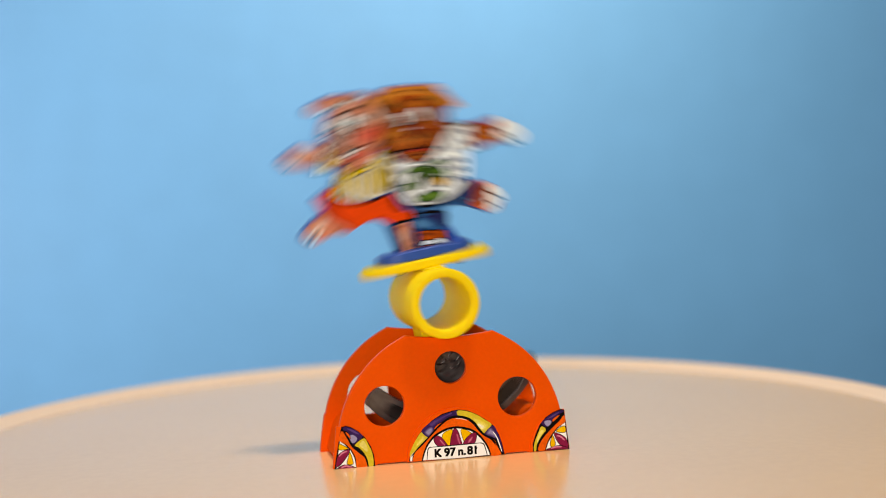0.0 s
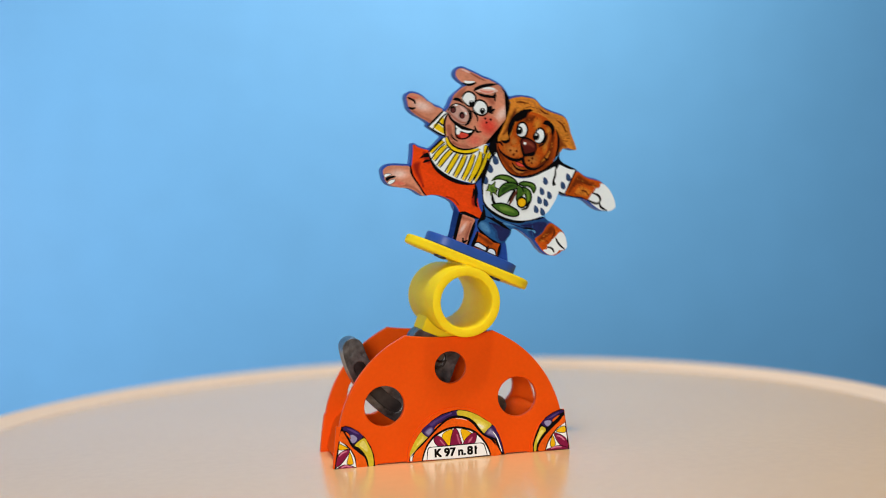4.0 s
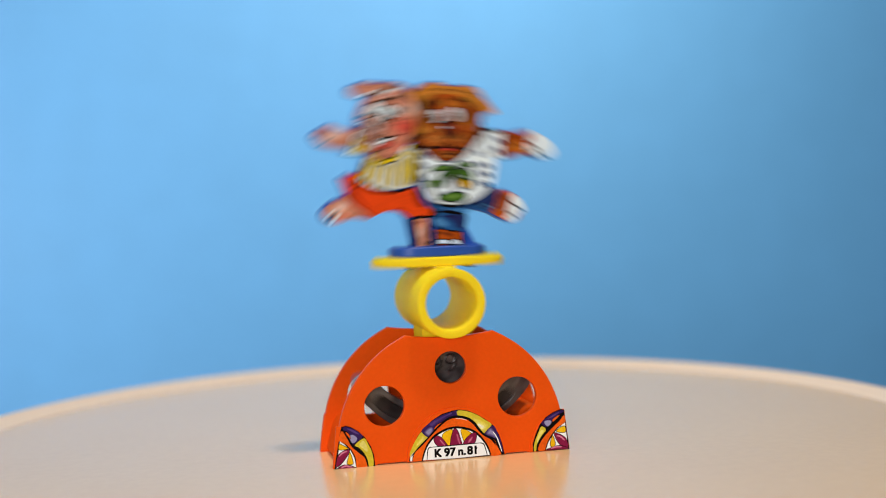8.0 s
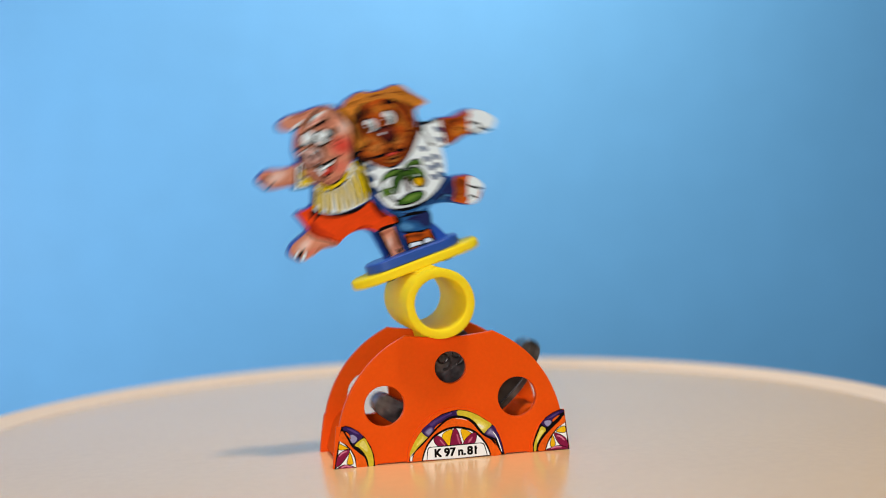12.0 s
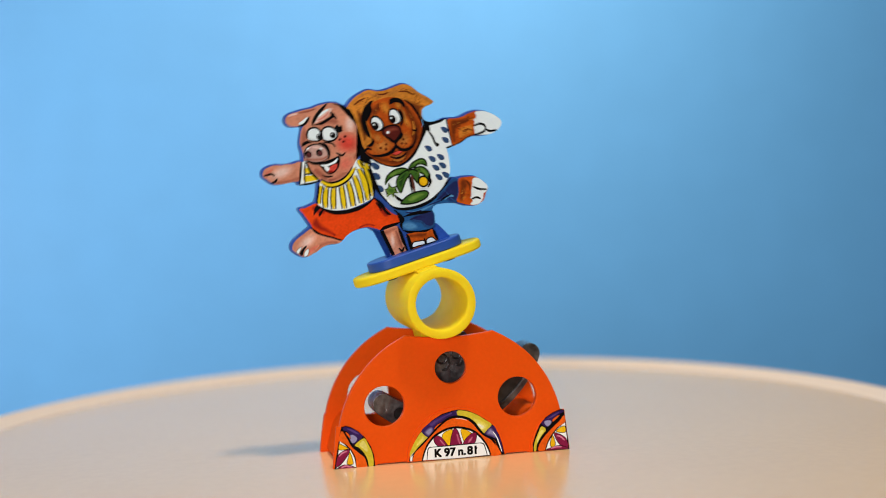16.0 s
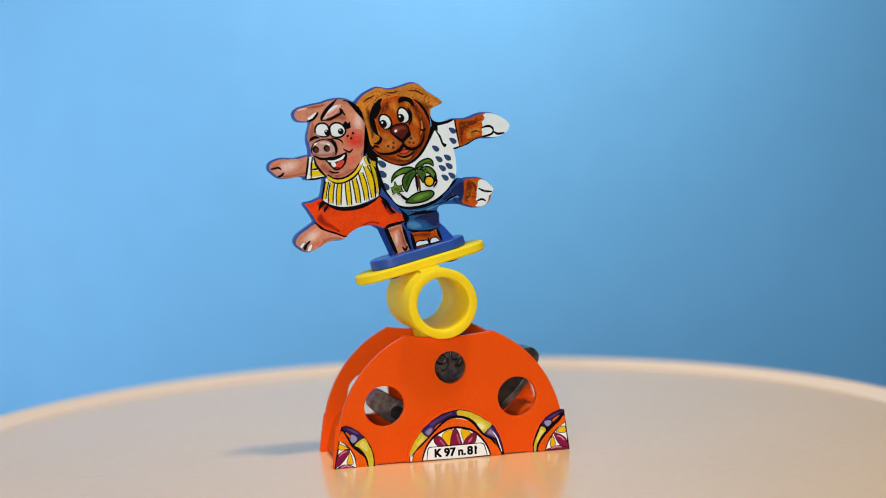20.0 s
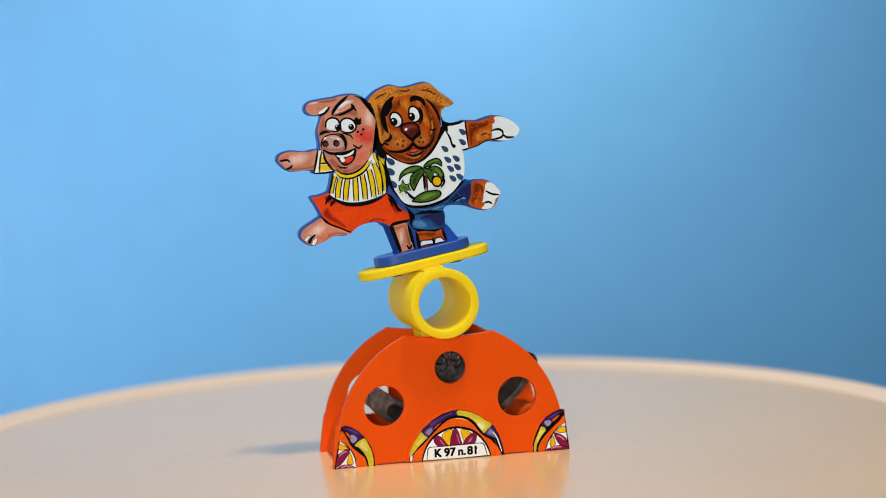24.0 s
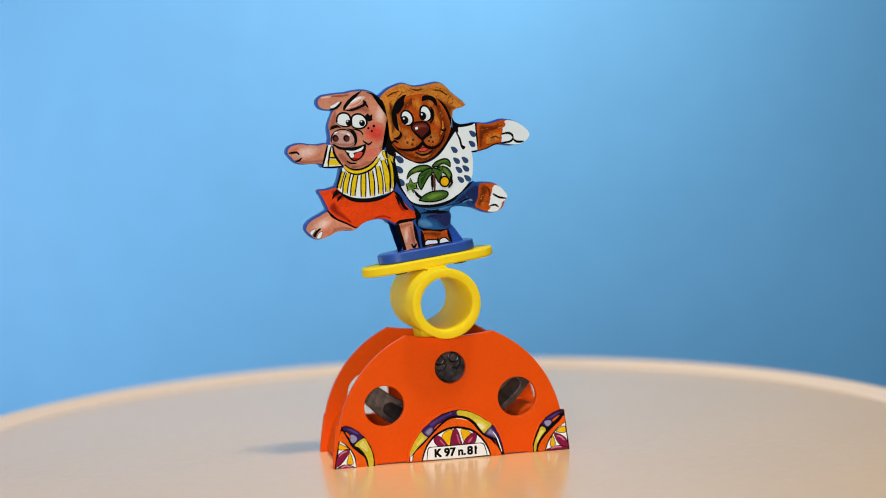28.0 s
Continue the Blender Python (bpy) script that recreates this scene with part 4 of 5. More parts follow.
    d.blob('ink', 0, 0, [(-16.31, 19.03), (-15.67, 18.28), (-14.79, 17.27), (-13.45, 16.41), (-12.41, 15.62), (-11.52, 15.01), (-12.68, 15.33), (-14.01, 16.19), (-15.41, 17.21), (-16.1, 18.18)])
    d.stroke('ink', 0.42, [(-4.94, 14.51), (-3.94, 14.79), (-2.49, 14.77), (-0.79, 14.89)])
    d.stroke('ink', 0.24, [(-0.63, 15.57), (-0.69, 14.87)])
    d.blob('skin', 0, 1, [(-20.45, 16.36), (-19.94, 17.25), (-18.91, 17.82), (-17.7, 18.24), (-16.4, 18.65), (-15.8, 17.71), (-14.78, 16.87), (-13.53, 16.08), (-12.47, 15.33), (-11.86, 14.89), (-12.8, 14.8), (-14.16, 15.11), (-15.5, 15.02), (-16.93, 14.54), (-18.4, 14.28), (-19.41, 14.72), (-20.12, 15.59)])
    d.airbrush('skin', 'paleskin', -17.65, 16.72, 1.82, 0.91, 20)
    d.soft('skin', 'skin_dark', 0.26, [(-16.9, 14.64), (-15.48, 15.11), (-14.13, 15.21), (-12.56, 14.95), (-13.83, 15.64), (-15.44, 15.71), (-17.14, 15.4)])
    d.soft('skin', 'cheek', 0.2, [(-18.12, 14.62), (-16.84, 14.93), (-15.89, 15.51), (-16.88, 15.64), (-17.78, 15.24)])
    d.blob('white', 0.1, 0, [(-20.01, 15.66), (-19.4, 16.12), (-18.78, 16.18), (-19.08, 15.75), (-19.71, 15.19)])
    d.blob('white', 0.1, 0, [(-18.96, 14.51), (-18.59, 15.23), (-17.91, 15.58), (-17.8, 15.15), (-18.38, 14.38)])
    d.blob('ink', 0, 0, [(-19.54, 15.05), (-18.98, 15.72), (-18.18, 16.14), (-17.92, 15.98), (-18.64, 15.44), (-19.1, 14.75)])
    d.blob('skin', 0, 1, [(-4.68, 14.25), (-3.17, 14.51), (-1.73, 14.39), (-1.65, 13.35), (-1.78, 11.85), (-1.75, 10.61), (-1.3, 9.79), (-2.78, 9.72), (-4.24, 9.76), (-4.28, 11.4), (-4.45, 12.97)])
    d.soft('skin', 'skin_dark', 0.3, [(-4.29, 14.16), (-3.01, 14.28), (-1.9, 14.12), (-2.12, 13.15), (-2.7, 13.8), (-3.8, 13.54)])
    d.soft('skin', 'skin_dark', 0.26, [(-2.28, 13.8), (-1.92, 13.1), (-1.97, 11.48), (-1.93, 10.24), (-2.4, 10.96), (-2.39, 12.4)])
    d.airbrush('skin', 'paleskin', -3.27, 12.19, 0.40, 1.31, -12)
    d.patch('ink', 0, 0, [(-4.96, 14.42), (-4.22, 14.45), (-4.13, 13), (-3.99, 11.33), (-3.62, 9.71), (-4.25, 9.71), (-4.48, 11.45), (-4.72, 13.14)])
    d.stroke('ink', 0.27, [(-2.59, 10.6), (-2.22, 9.9), (-1.67, 10.49)])
    d.stroke('ink', 0.23, [(-1.43, 10.64), (-1.32, 9.69)])
    d.stroke('ink', 0.38, [(-1.66, 14.27), (-1.52, 13.01), (-1.47, 11.36), (-1.2, 9.76)])


def dog(d):
    d.blob('ink', 0, 0, [(-4.18, 28.43), (-3.33, 29.46), (-2.15, 29.2), (-2.02, 27.96), (-2.6, 26.27), (-3.59, 26.48), (-4.25, 27.23)])
    d.blob('dogear', 0, 1, [(-3.49, 36.52), (-2.43, 35.3), (-1.23, 30.52), (-1.8, 28.93), (-2.67, 28.71), (-3.18, 29.22), (-3.21, 30.44), (-2.88, 32.38), (-3.04, 34.42)])
    d.blob('dogear', 0, 1, [(-3.86, 36.7), (-2.26, 37.87), (-0.93, 38.3), (0.36, 38.54), (1.33, 38.25), (2.26, 37.76), (3.47, 37.61), (4.73, 37.66), (5.79, 37.75), (6.84, 37.74), (7.78, 37.25), (8.45, 36.5), (9.08, 35.57), (9.94, 34.68), (10.8, 33.79), (11.19, 33.2), (10.6, 32.92), (9.75, 32.89), (9, 32.84), (8.47, 32.34), (8.13, 31.3), (7.57, 30.19), (1.85, 30.38), (-1.34, 30.04), (-2.15, 29.2), (-2.8, 29.54), (-2.84, 31.17), (-2.67, 32.84), (-2.83, 34.88), (-3.28, 36.08)])
    d.soft('dogear', 'dogbrown', 0.35, [(6.41, 34.9), (7.53, 34.26), (8.61, 33.43), (9.35, 32.97), (8.61, 32.52), (8.23, 31.27), (7.75, 30.56), (7.4, 32.26), (6.77, 33.71)])
    d.soft('dogear', 'tan', 0.3, [(0.45, 38.02), (1.95, 37.32), (3.56, 37.09), (5.46, 37.21), (7.09, 36.98), (5.53, 36.59), (3.43, 36.51), (1.62, 36.78)])
    d.soft('dogear', 'dogbrown', 0.25, [(-2.34, 35.68), (-1.78, 34.97), (-1.68, 33.14), (-2.16, 31.02), (-2.72, 30.33), (-2.59, 31.82), (-2.52, 33.51)])
    d.stroke('dogbrown', 0.2, [(1.77, 37.45), (2.92, 37.02), (3.98, 37.11)])
    d.stroke('dogbrown', 0.2, [(5.76, 36.65), (7.14, 36.27), (8.19, 35.34)])
    d.stroke('dogbrown', 0.18, [(-2.52, 36.72), (-1.6, 37.14), (-0.53, 37.32)])
    d.stroke('tan', 0.22, [(-2.15, 37.45), (-0.6, 37.94), (0.87, 38.04)])
    d.stroke('tan', 0.24, [(7.85, 36.63), (8.82, 35.32), (10.01, 34.06), (10.87, 33.17)])
    d.blob('dogface', 0, 1, [(-0.56, 34.91), (0.05, 35.79), (1.1, 36.28), (2.67, 36.37), (4.19, 36.16), (5.6, 35.47), (6.63, 34.45), (7.47, 33.06), (7.89, 31.65), (7.97, 30.11), (7.54, 28.67), (6.72, 27.32), (5.59, 26.03), (4.2, 25.01), (2.83, 24.49), (1.32, 24.31), (-0.03, 24.8), (-1.28, 25.68), (-2.3, 26.71), (-3.07, 27.89), (-3.07, 28.79), (-2.3, 29.44), (-1.41, 29.75), (-1.04, 30.48), (-1.21, 31.53), (-1.28, 33.05)])
    d.soft('dogface', 'dogbrown', 0.6, [(6.04, 34.16), (6.98, 32.75), (7.48, 31.23), (7.54, 29.59), (6.85, 27.9), (5.59, 26.54), (4.09, 25.44), (2.49, 24.87), (3.62, 26.15), (5.01, 27.68), (5.84, 29.54), (6.12, 31.71)])
    d.soft('dogface', 'dogbrown', 0.4, [(-2.54, 27.47), (-1.37, 26.21), (0.08, 25.29), (1.43, 24.79), (2.91, 24.88), (2, 25.48), (0.26, 26.06), (-1.2, 26.98)])
    d.soft('dogface', 'dogbrown', 0.4, [(0.18, 34.96), (1.39, 35.72), (2.62, 35.67), (1.96, 34.6), (0.84, 34.22), (0.07, 33.58)])
    d.airbrush('dogface', 'dogear', 2.60, 34.67, 0.81, 1.21, 10)
    d.airbrush('dogface', 'dogear', 5.43, 31.45, 0.51, 1.41, 15)
    d.airbrush('dogface', 'dogear', 4.94, 34.39, 0.51, 0.81, 30)
    d.airbrush('dogface', 'tan', -0.02, 28.55, 2.02, 1.41, 5)
    d.airbrush('dogface', 'tan', 4.02, 28.40, 1.41, 1.21, 15)
    d.airbrush('dogface', 'tan', -0.31, 30.03, 0.71, 0.91, 30)
    d.airbrush('dogface', 'tan', 1.89, 25.91, 1.21, 0.40, 5)
    d.stroke('tan', 0.16, [(5.31, 33.71), (5.59, 32.63), (5.43, 31.45)])
    d.stroke('dogear', 0.2, [(6.59, 31.01), (6.39, 29.63), (5.73, 28.55)])
    d.flecks(('dogbrown', 'dogear', 'dogbrown'), 80, 0.24, 70, [(-0.17, 35.24), (1.27, 36.15), (4.14, 35.97), (6.32, 34.51), (7.63, 31.91), (7.73, 29.96), (6.66, 27.53), (4.04, 25.24), (1.41, 24.69), (-1.2, 26.07), (-2.73, 28.02), (-1.34, 30.04), (-1.13, 32.82)])
    d.flecks(('dogbrown', 'tan', 'dogbrown'), 46, 0.28, 20, [(-2.83, 37.19), (0.5, 38.22), (3.41, 37.32), (6.77, 37.45), (8.74, 35.43), (10.71, 33.41), (8.72, 33), (6.51, 34.87), (4.19, 36.16), (1.16, 36.57), (-1.14, 35.54), (-2.18, 32.74), (-2.56, 33.82)])
    d.stroke('ink', 0.46, [(0.31, 36.45), (-0.66, 35.84), (-1.39, 34.88), (-1.92, 33.69), (-2.05, 32.41), (-1.91, 31.17), (-1.47, 30.37)])
    d.stroke('ink', 0.38, [(-1.35, 30.45), (-1.31, 29.73), (-1.93, 29.26), (-2.74, 29.33)])
    d.blob('ink', 0, 0, [(-0.66, 35.84), (0.11, 36.49), (0.83, 36.49), (0.25, 35.75), (0.18, 34.96), (-0.67, 33.93), (-1.3, 33.46), (-1.51, 33.9), (-1.15, 35.04)])
    d.blob('ink', 0, 0, [(3.56, 35.68), (4.24, 35.94), (5.32, 35.62), (5.99, 34.88), (6.05, 33.75), (5.59, 34.05), (5.22, 34.73), (4.47, 35.09), (3.51, 34.99)])
    d.stroke('ink', 0.32, [(6.05, 35.17), (7.04, 33.96), (7.66, 32.51), (7.96, 31.02), (7.94, 29.5)])
    d.blob('ink', 0, 0, [(8.03, 29.89), (7.82, 28.51), (7.14, 27.33), (6.15, 26.22), (4.89, 25.26), (3.49, 24.65), (1.94, 24.27), (0.49, 24.33), (-0.82, 24.97), (-2.03, 26.05), (-2.99, 27.31), (-3.31, 28.64), (-2.72, 27.61), (-1.75, 26.39), (-0.53, 25.32), (0.78, 24.68), (2.22, 24.57), (3.8, 25.09), (5.28, 26.1), (6.66, 27.53), (7.46, 28.79)])
    d.oval('white', .42, 0.30, 32.52, 1.11, 1.46, 18)
    d.oval('white', .42, 3.75, 32.81, 1.05, 1.49, 14)
    d.oval('palewhite', 0, 0.32, 31.91, 0.71, 0.61, 18)
    d.oval('palewhite', 0, 3.70, 32.12, 0.71, 0.61, 14)
    d.oval('ink', 0, -0.18, 32.22, 0.65, 0.73, 10)
    d.oval('ink', 0, 3.14, 32.43, 0.63, 0.73, 10)
    d.oval('white', 0, -0.29, 32.49, 0.16, 0.18, 0)
    d.oval('white', 0, 3.02, 32.71, 0.16, 0.18, 0)
    d.stroke('ink', 0.23, [(4.81, 33.81), (5.09, 32.74), (4.83, 31.58), (4.18, 31)])
    d.blob('nose', .34, 0, [(0.72, 30.92), (1.37, 31.49), (2.33, 31.59), (3.42, 31.36), (4.02, 30.73), (4.02, 29.82), (3.35, 29.15), (2.5, 28.62), (2.1, 28.71), (1.53, 29.43), (0.85, 30.08)])
    d.soft('nose', 'nosehi', 0.25, [(1.24, 30.91), (2.22, 31.11), (3.22, 30.9), (3.51, 30.33), (2.49, 30.45), (1.59, 30.13)])
    d.oval('white', 0, 1.66, 30.47, 0.28, 0.24, 20)
    d.blob('ink', 0, 0, [(0.69, 30.32), (1.53, 29.43), (2.2, 28.68), (3.35, 29.15), (4.04, 29.92), (4.07, 29.1), (3.12, 28.59), (2.41, 28.23), (1.7, 28.79)])
    d.stroke('ink', 0.26, [(2.4, 28.64), (2.37, 28.04), (2.26, 27.56)])
    d.stroke('ink', 0.38, [(-3.09, 28.7), (-2.65, 27.9), (-1.85, 27.32), (-0.68, 26.97), (0.55, 26.91), (1.55, 27.2), (2.3, 27.75), (2.79, 27.14), (3.63, 26.66), (4.69, 26.73), (5.67, 27.34), (6.31, 28.32), (6.52, 29.29)])
    d.stroke('ink', 0.26, [(-3.23, 28.53), (-2.63, 28.9), (-2.01, 28.47)])
    d.stroke('ink', 0.23, [(5.97, 29.61), (6.52, 29.29), (6.91, 29.62)])
    d.blob('cheek2', .15, 0, [(1.25, 26.76), (2.23, 26.95), (3.2, 26.64), (2.6, 26.27), (1.76, 26.24)])
    d.stroke('ink', 0.23, [(0.74, 26.36), (1.75, 25.74), (3.01, 25.77), (3.96, 26.28)])
    d.stroke('tan', 0.25, [(1.18, 25.56), (2.16, 25.24), (3.27, 25.51)])
    d.oval('dogbrown', 0, -0.39, 28.27, 0.24, 0.22, 20)
    d.oval('dogbrown', 0, 0.72, 28.59, 0.24, 0.22, 20)
    d.oval('dogbrown', 0, 0.44, 27.79, 0.24, 0.22, 20)
    d.oval('dogbrown', 0, 3.94, 28.52, 0.22, 0.22, 20)
    d.oval('dogbrown', 0, 4.16, 27.66, 0.22, 0.22, 20)
    d.oval('dogbrown', 0, 3.49, 27.90, 0.22, 0.22, 20)
    d.blob('white', 0, 1, [(8.99, 29.49), (10.02, 29.37), (11.33, 29.51), (12.43, 29.69), (12.31, 28.18), (12.26, 26.55), (12.12, 24.94), (10.92, 24.79), (10.86, 23.57), (10.59, 21.88), (10.16, 20.44), (9.02, 19.15), (7.48, 17.95), (5.81, 17.09), (3.82, 16.71), (1.93, 16.73), (0.13, 17.13), (-1.41, 17.69), (-1.99, 18.83), (-2.56, 19.98), (-3.29, 21.36), (-3.62, 22.65), (-3.43, 24.43), (-3.1, 26.38), (-2.67, 26.89), (-1.74, 25.98), (-0.4, 24.99), (1.3, 24.21), (3.11, 24.33), (4.87, 25.17), (6.44, 26.56), (7.74, 28.12)])
    d.blob('palewhite', 0, 0, [(-3.23, 24.39), (-2.9, 23.1), (-2.37, 21.76), (-1.69, 20.19), (-1.2, 18.66), (-2.01, 19.65), (-2.9, 21.27), (-3.38, 22.8)])
    d.blob('ink', 0, 0, [(8.29, 31.57), (8.6, 30.59), (9.53, 29.99), (10.99, 29.88), (12.45, 29.78), (11.31, 29.41), (9.92, 29.39), (9.07, 29.37), (8.98, 28.47), (8.52, 28.77), (7.84, 28.1), (7.02, 27.25), (7.62, 28.55), (8.13, 29.87)])
    d.blob('ink', 0, 0, [(8.46, 28.99), (8.93, 28.28), (9.27, 27.39), (9.35, 26.35), (9.87, 25.83), (9.36, 25.43), (9, 26.22), (8.92, 27.26)])
    d.stroke('ink', 0.30, [(12.43, 29.69), (12.37, 27.96), (12.1, 24.84)])
    d.stroke('ink', 0.23, [(12.1, 24.84), (11.44, 24.78), (10.81, 24.81)])
    d.blob('dots', 0, 0, [(11.02, 28.52), (11.09, 27.9), (11.42, 27.38), (12, 27.36), (12.14, 27.85), (11.7, 28.37)])
    d.blob('navyink', 0, 0, [(11.33, 28.28), (11.4, 27.56), (11.78, 27.42), (11.57, 27.79)])
    d.blob('dots', 0, 0, [(10.63, 26.76), (10.7, 26.14), (11.03, 25.62), (11.61, 25.6), (11.75, 26.09), (11.31, 26.62)])
    d.blob('navyink', 0, 0, [(10.94, 26.52), (11.01, 25.81), (11.39, 25.66), (11.18, 26.04)])
    d.blob('dots', 0, 0, [(7.23, 26.26), (7.31, 25.64), (7.63, 25.12), (8.21, 25.1), (8.35, 25.59), (7.91, 26.11)])
    d.blob('navyink', 0, 0, [(7.54, 26.02), (7.62, 25.31), (7.99, 25.16), (7.79, 25.53)])
    d.blob('dots', 0, 0, [(7.32, 24.3), (7.4, 23.68), (7.72, 23.16), (8.3, 23.13), (8.44, 23.63), (8, 24.15)])
    d.blob('navyink', 0, 0, [(7.63, 24.06), (7.71, 23.34), (8.08, 23.2), (7.88, 23.57)])
    d.blob('dots', 0, 0, [(8.88, 24.17), (8.96, 23.55), (9.28, 23.03), (9.86, 23), (10, 23.5), (9.56, 24.02)])
    d.blob('navyink', 0, 0, [(9.19, 23.93), (9.27, 23.21), (9.64, 23.07), (9.44, 23.44)])
    d.blob('dots', 0, 0, [(7.48, 22.63), (7.56, 22.01), (7.88, 21.49), (8.46, 21.46), (8.6, 21.96), (8.16, 22.48)])
    d.blob('navyink', 0, 0, [(7.79, 22.39), (7.87, 21.67), (8.24, 21.53), (8.03, 21.9)])
    d.blob('dots', 0, 0, [(8.76, 22.66), (8.83, 22.04), (9.16, 21.52), (9.74, 21.49), (9.88, 21.99), (9.44, 22.51)])
    d.blob('navyink', 0, 0, [(9.07, 22.42), (9.14, 21.7), (9.52, 21.56), (9.31, 21.93)])
    d.blob('dots', 0, 0, [(7.51, 20.88), (7.59, 20.26), (7.91, 19.74), (8.49, 19.71), (8.63, 20.21), (8.19, 20.73)])
    d.blob('navyink', 0, 0, [(7.83, 20.64), (7.9, 19.92), (8.27, 19.78), (8.07, 20.15)])
    d.blob('dots', 0, 0, [(8.79, 20.91), (8.87, 20.29), (9.19, 19.77), (9.78, 19.74), (9.92, 20.23), (9.47, 20.76)])
    d.blob('navyink', 0, 0, [(9.11, 20.67), (9.18, 19.95), (9.55, 19.8), (9.35, 20.18)])
    d.blob('dots', 0, 0, [(-2.91, 26.3), (-2.82, 25.57), (-2.44, 24.95), (-1.76, 24.92), (-1.6, 25.5), (-2.12, 26.12)])
    d.blob('navyink', 0, 0, [(-2.55, 26.01), (-2.46, 25.17), (-2.03, 25), (-2.26, 25.44)])
    d.blob('dots', 0, 0, [(-3.3, 24.56), (-3.21, 23.83), (-2.83, 23.22), (-2.16, 23.18), (-1.99, 23.77), (-2.51, 24.39)])
    d.blob('navyink', 0, 0, [(-2.94, 24.28), (-2.85, 23.43), (-2.42, 23.26), (-2.65, 23.7)])
    d.blob('dots', 0, 0, [(-3.38, 22.35), (-3.3, 21.62), (-2.92, 21), (-2.24, 20.96), (-2.08, 21.55), (-2.59, 22.18)])
    d.blob('navyink', 0, 0, [(-3.02, 22.07), (-2.93, 21.22), (-2.5, 21.05), (-2.74, 21.49)])
    d.stroke('ink', 0.30, [(-2.79, 26.82), (-3.31, 25.41), (-3.56, 23.85), (-3.47, 22.41), (-2.93, 20.67), (-2.24, 19.09)])
    d.stroke('ink', 0.42, [(-2.3, 19.31), (-1.57, 17.92), (-0.11, 16.98), (1.89, 16.53), (3.78, 16.52), (5.76, 16.89), (7.66, 17.8), (9.33, 19.08), (10.21, 19.71)])
    d.blob('green', .32, 0, [(3.19, 23.29), (3.88, 24.06), (5.02, 24.42), (6.06, 24.4), (6.66, 23.76), (6.54, 22.76), (6, 23.19), (5.24, 23.56), (4.43, 23.22)])
    d.blob('green', .32, 0, [(-1.61, 21.9), (-1.15, 23.02), (-0.17, 23.72), (1.26, 24.02), (2.65, 23.71), (3.22, 22.98), (2.02, 22.73), (0.48, 22.86), (-0.75, 22.52)])
    d.blob('green', .32, 0, [(3.17, 23.19), (2.1, 23.12), (0.81, 22.49), (0.25, 21.39), (0.31, 20.26), (0.7, 19.66), (1.42, 20.52), (2.28, 21.55), (3.29, 22.35)])
    d.blob('green', .32, 0, [(3.97, 23.02), (5.06, 23.19), (6.02, 22.78), (6.61, 21.63), (6.45, 20.43), (5.73, 20.08), (5.57, 21.24), (5, 21.98), (4.04, 22.39)])
    d.blob('green', .32, 0, [(3.14, 23.1), (3.46, 21.7), (4, 20.36), (4.48, 21.07), (4.87, 21.9), (4.35, 22.83)])
    d.soft('green', 'lightgreen', 0.15, [(-0.47, 23.28), (0.75, 23.62), (2.19, 23.51), (1.08, 23.24), (-0.02, 22.97)])
    d.soft('green', 'lightgreen', 0.15, [(4.24, 23.77), (5.27, 24.16), (6.18, 23.97), (5.21, 23.87)])
    d.soft('green', 'dark_green', 0.15, [(0.84, 21.67), (1.75, 22.48), (2.66, 22.79), (1.82, 21.86), (0.92, 20.63)])
    d.soft('green', 'lightgreen', 0.15, [(4.99, 22.9), (5.73, 22.43), (6.24, 21.4), (6.01, 20.84), (5.6, 21.85)])
    d.flecks(('dark_green', 'lightgreen'), 26, 0.3, 40, [(-1.12, 22.71), (1.19, 23.73), (3.17, 23.19), (5.9, 24.13), (6.51, 21.65), (5.94, 20.54), (4.57, 21.46), (2.26, 21.96), (0.67, 20.48), (0.58, 21.93)])
    d.stroke('ink', 0.36, [(3.04, 22.61), (2.89, 21.01), (2.57, 19.14)])
    d.stroke('trunk', 0.3, [(3.4, 22.12), (3.2, 20.53), (3, 19.15)])
    d.oval('sun', .4, 5.07, 20.43, 0.97, 1.01, 0)
    d.stroke('ink', 0.26, [(6.2, 21.2), (6.36, 20.04), (5.54, 19.2)])
    d.blob('lightgreen', .3, 0, [(-1.99, 21.17), (-1.35, 21.23), (-0.95, 22.06), (-0.63, 21.18), (0.19, 21.1), (-0.24, 20.58), (0.22, 19.87), (-0.57, 20.04), (-0.82, 19.39), (-1.19, 20.08), (-1.97, 19.85), (-1.5, 20.56)])
    d.soft('lightgreen', 'green', 0.14, [(-1.53, 20.87), (-0.87, 21.03), (-0.34, 20.6), (-0.75, 20.19), (-1.22, 20.39)])
    d.stroke('ink', 0.35, [(-0.69, 19.97), (-0.27, 19.06), (0.32, 18.42), (0.99, 18.17)])
    d.blob('green', .34, 0, [(-0.09, 18), (0.9, 18.7), (2.25, 19.11), (3.72, 19.09), (5.03, 18.8), (5.4, 18.1), (4.62, 17.46), (3.08, 17.19), (1.44, 17.35), (0.36, 17.69)])
    d.soft('green', 'lightgreen', 0.2, [(1.44, 18.27), (2.57, 18.63), (4.03, 18.61), (4.57, 18.18), (3.26, 17.97), (1.95, 17.75)])
    d.blob('dogface', 0, 1, [(12.59, 29.45), (14.04, 29.25), (15.31, 29.19), (16.64, 29.42), (18.12, 29.32), (17.59, 27.89), (16.96, 26.99), (16.64, 25.52), (14.99, 25.35), (13.28, 24.9), (12.1, 24.84), (12.39, 27.14)])
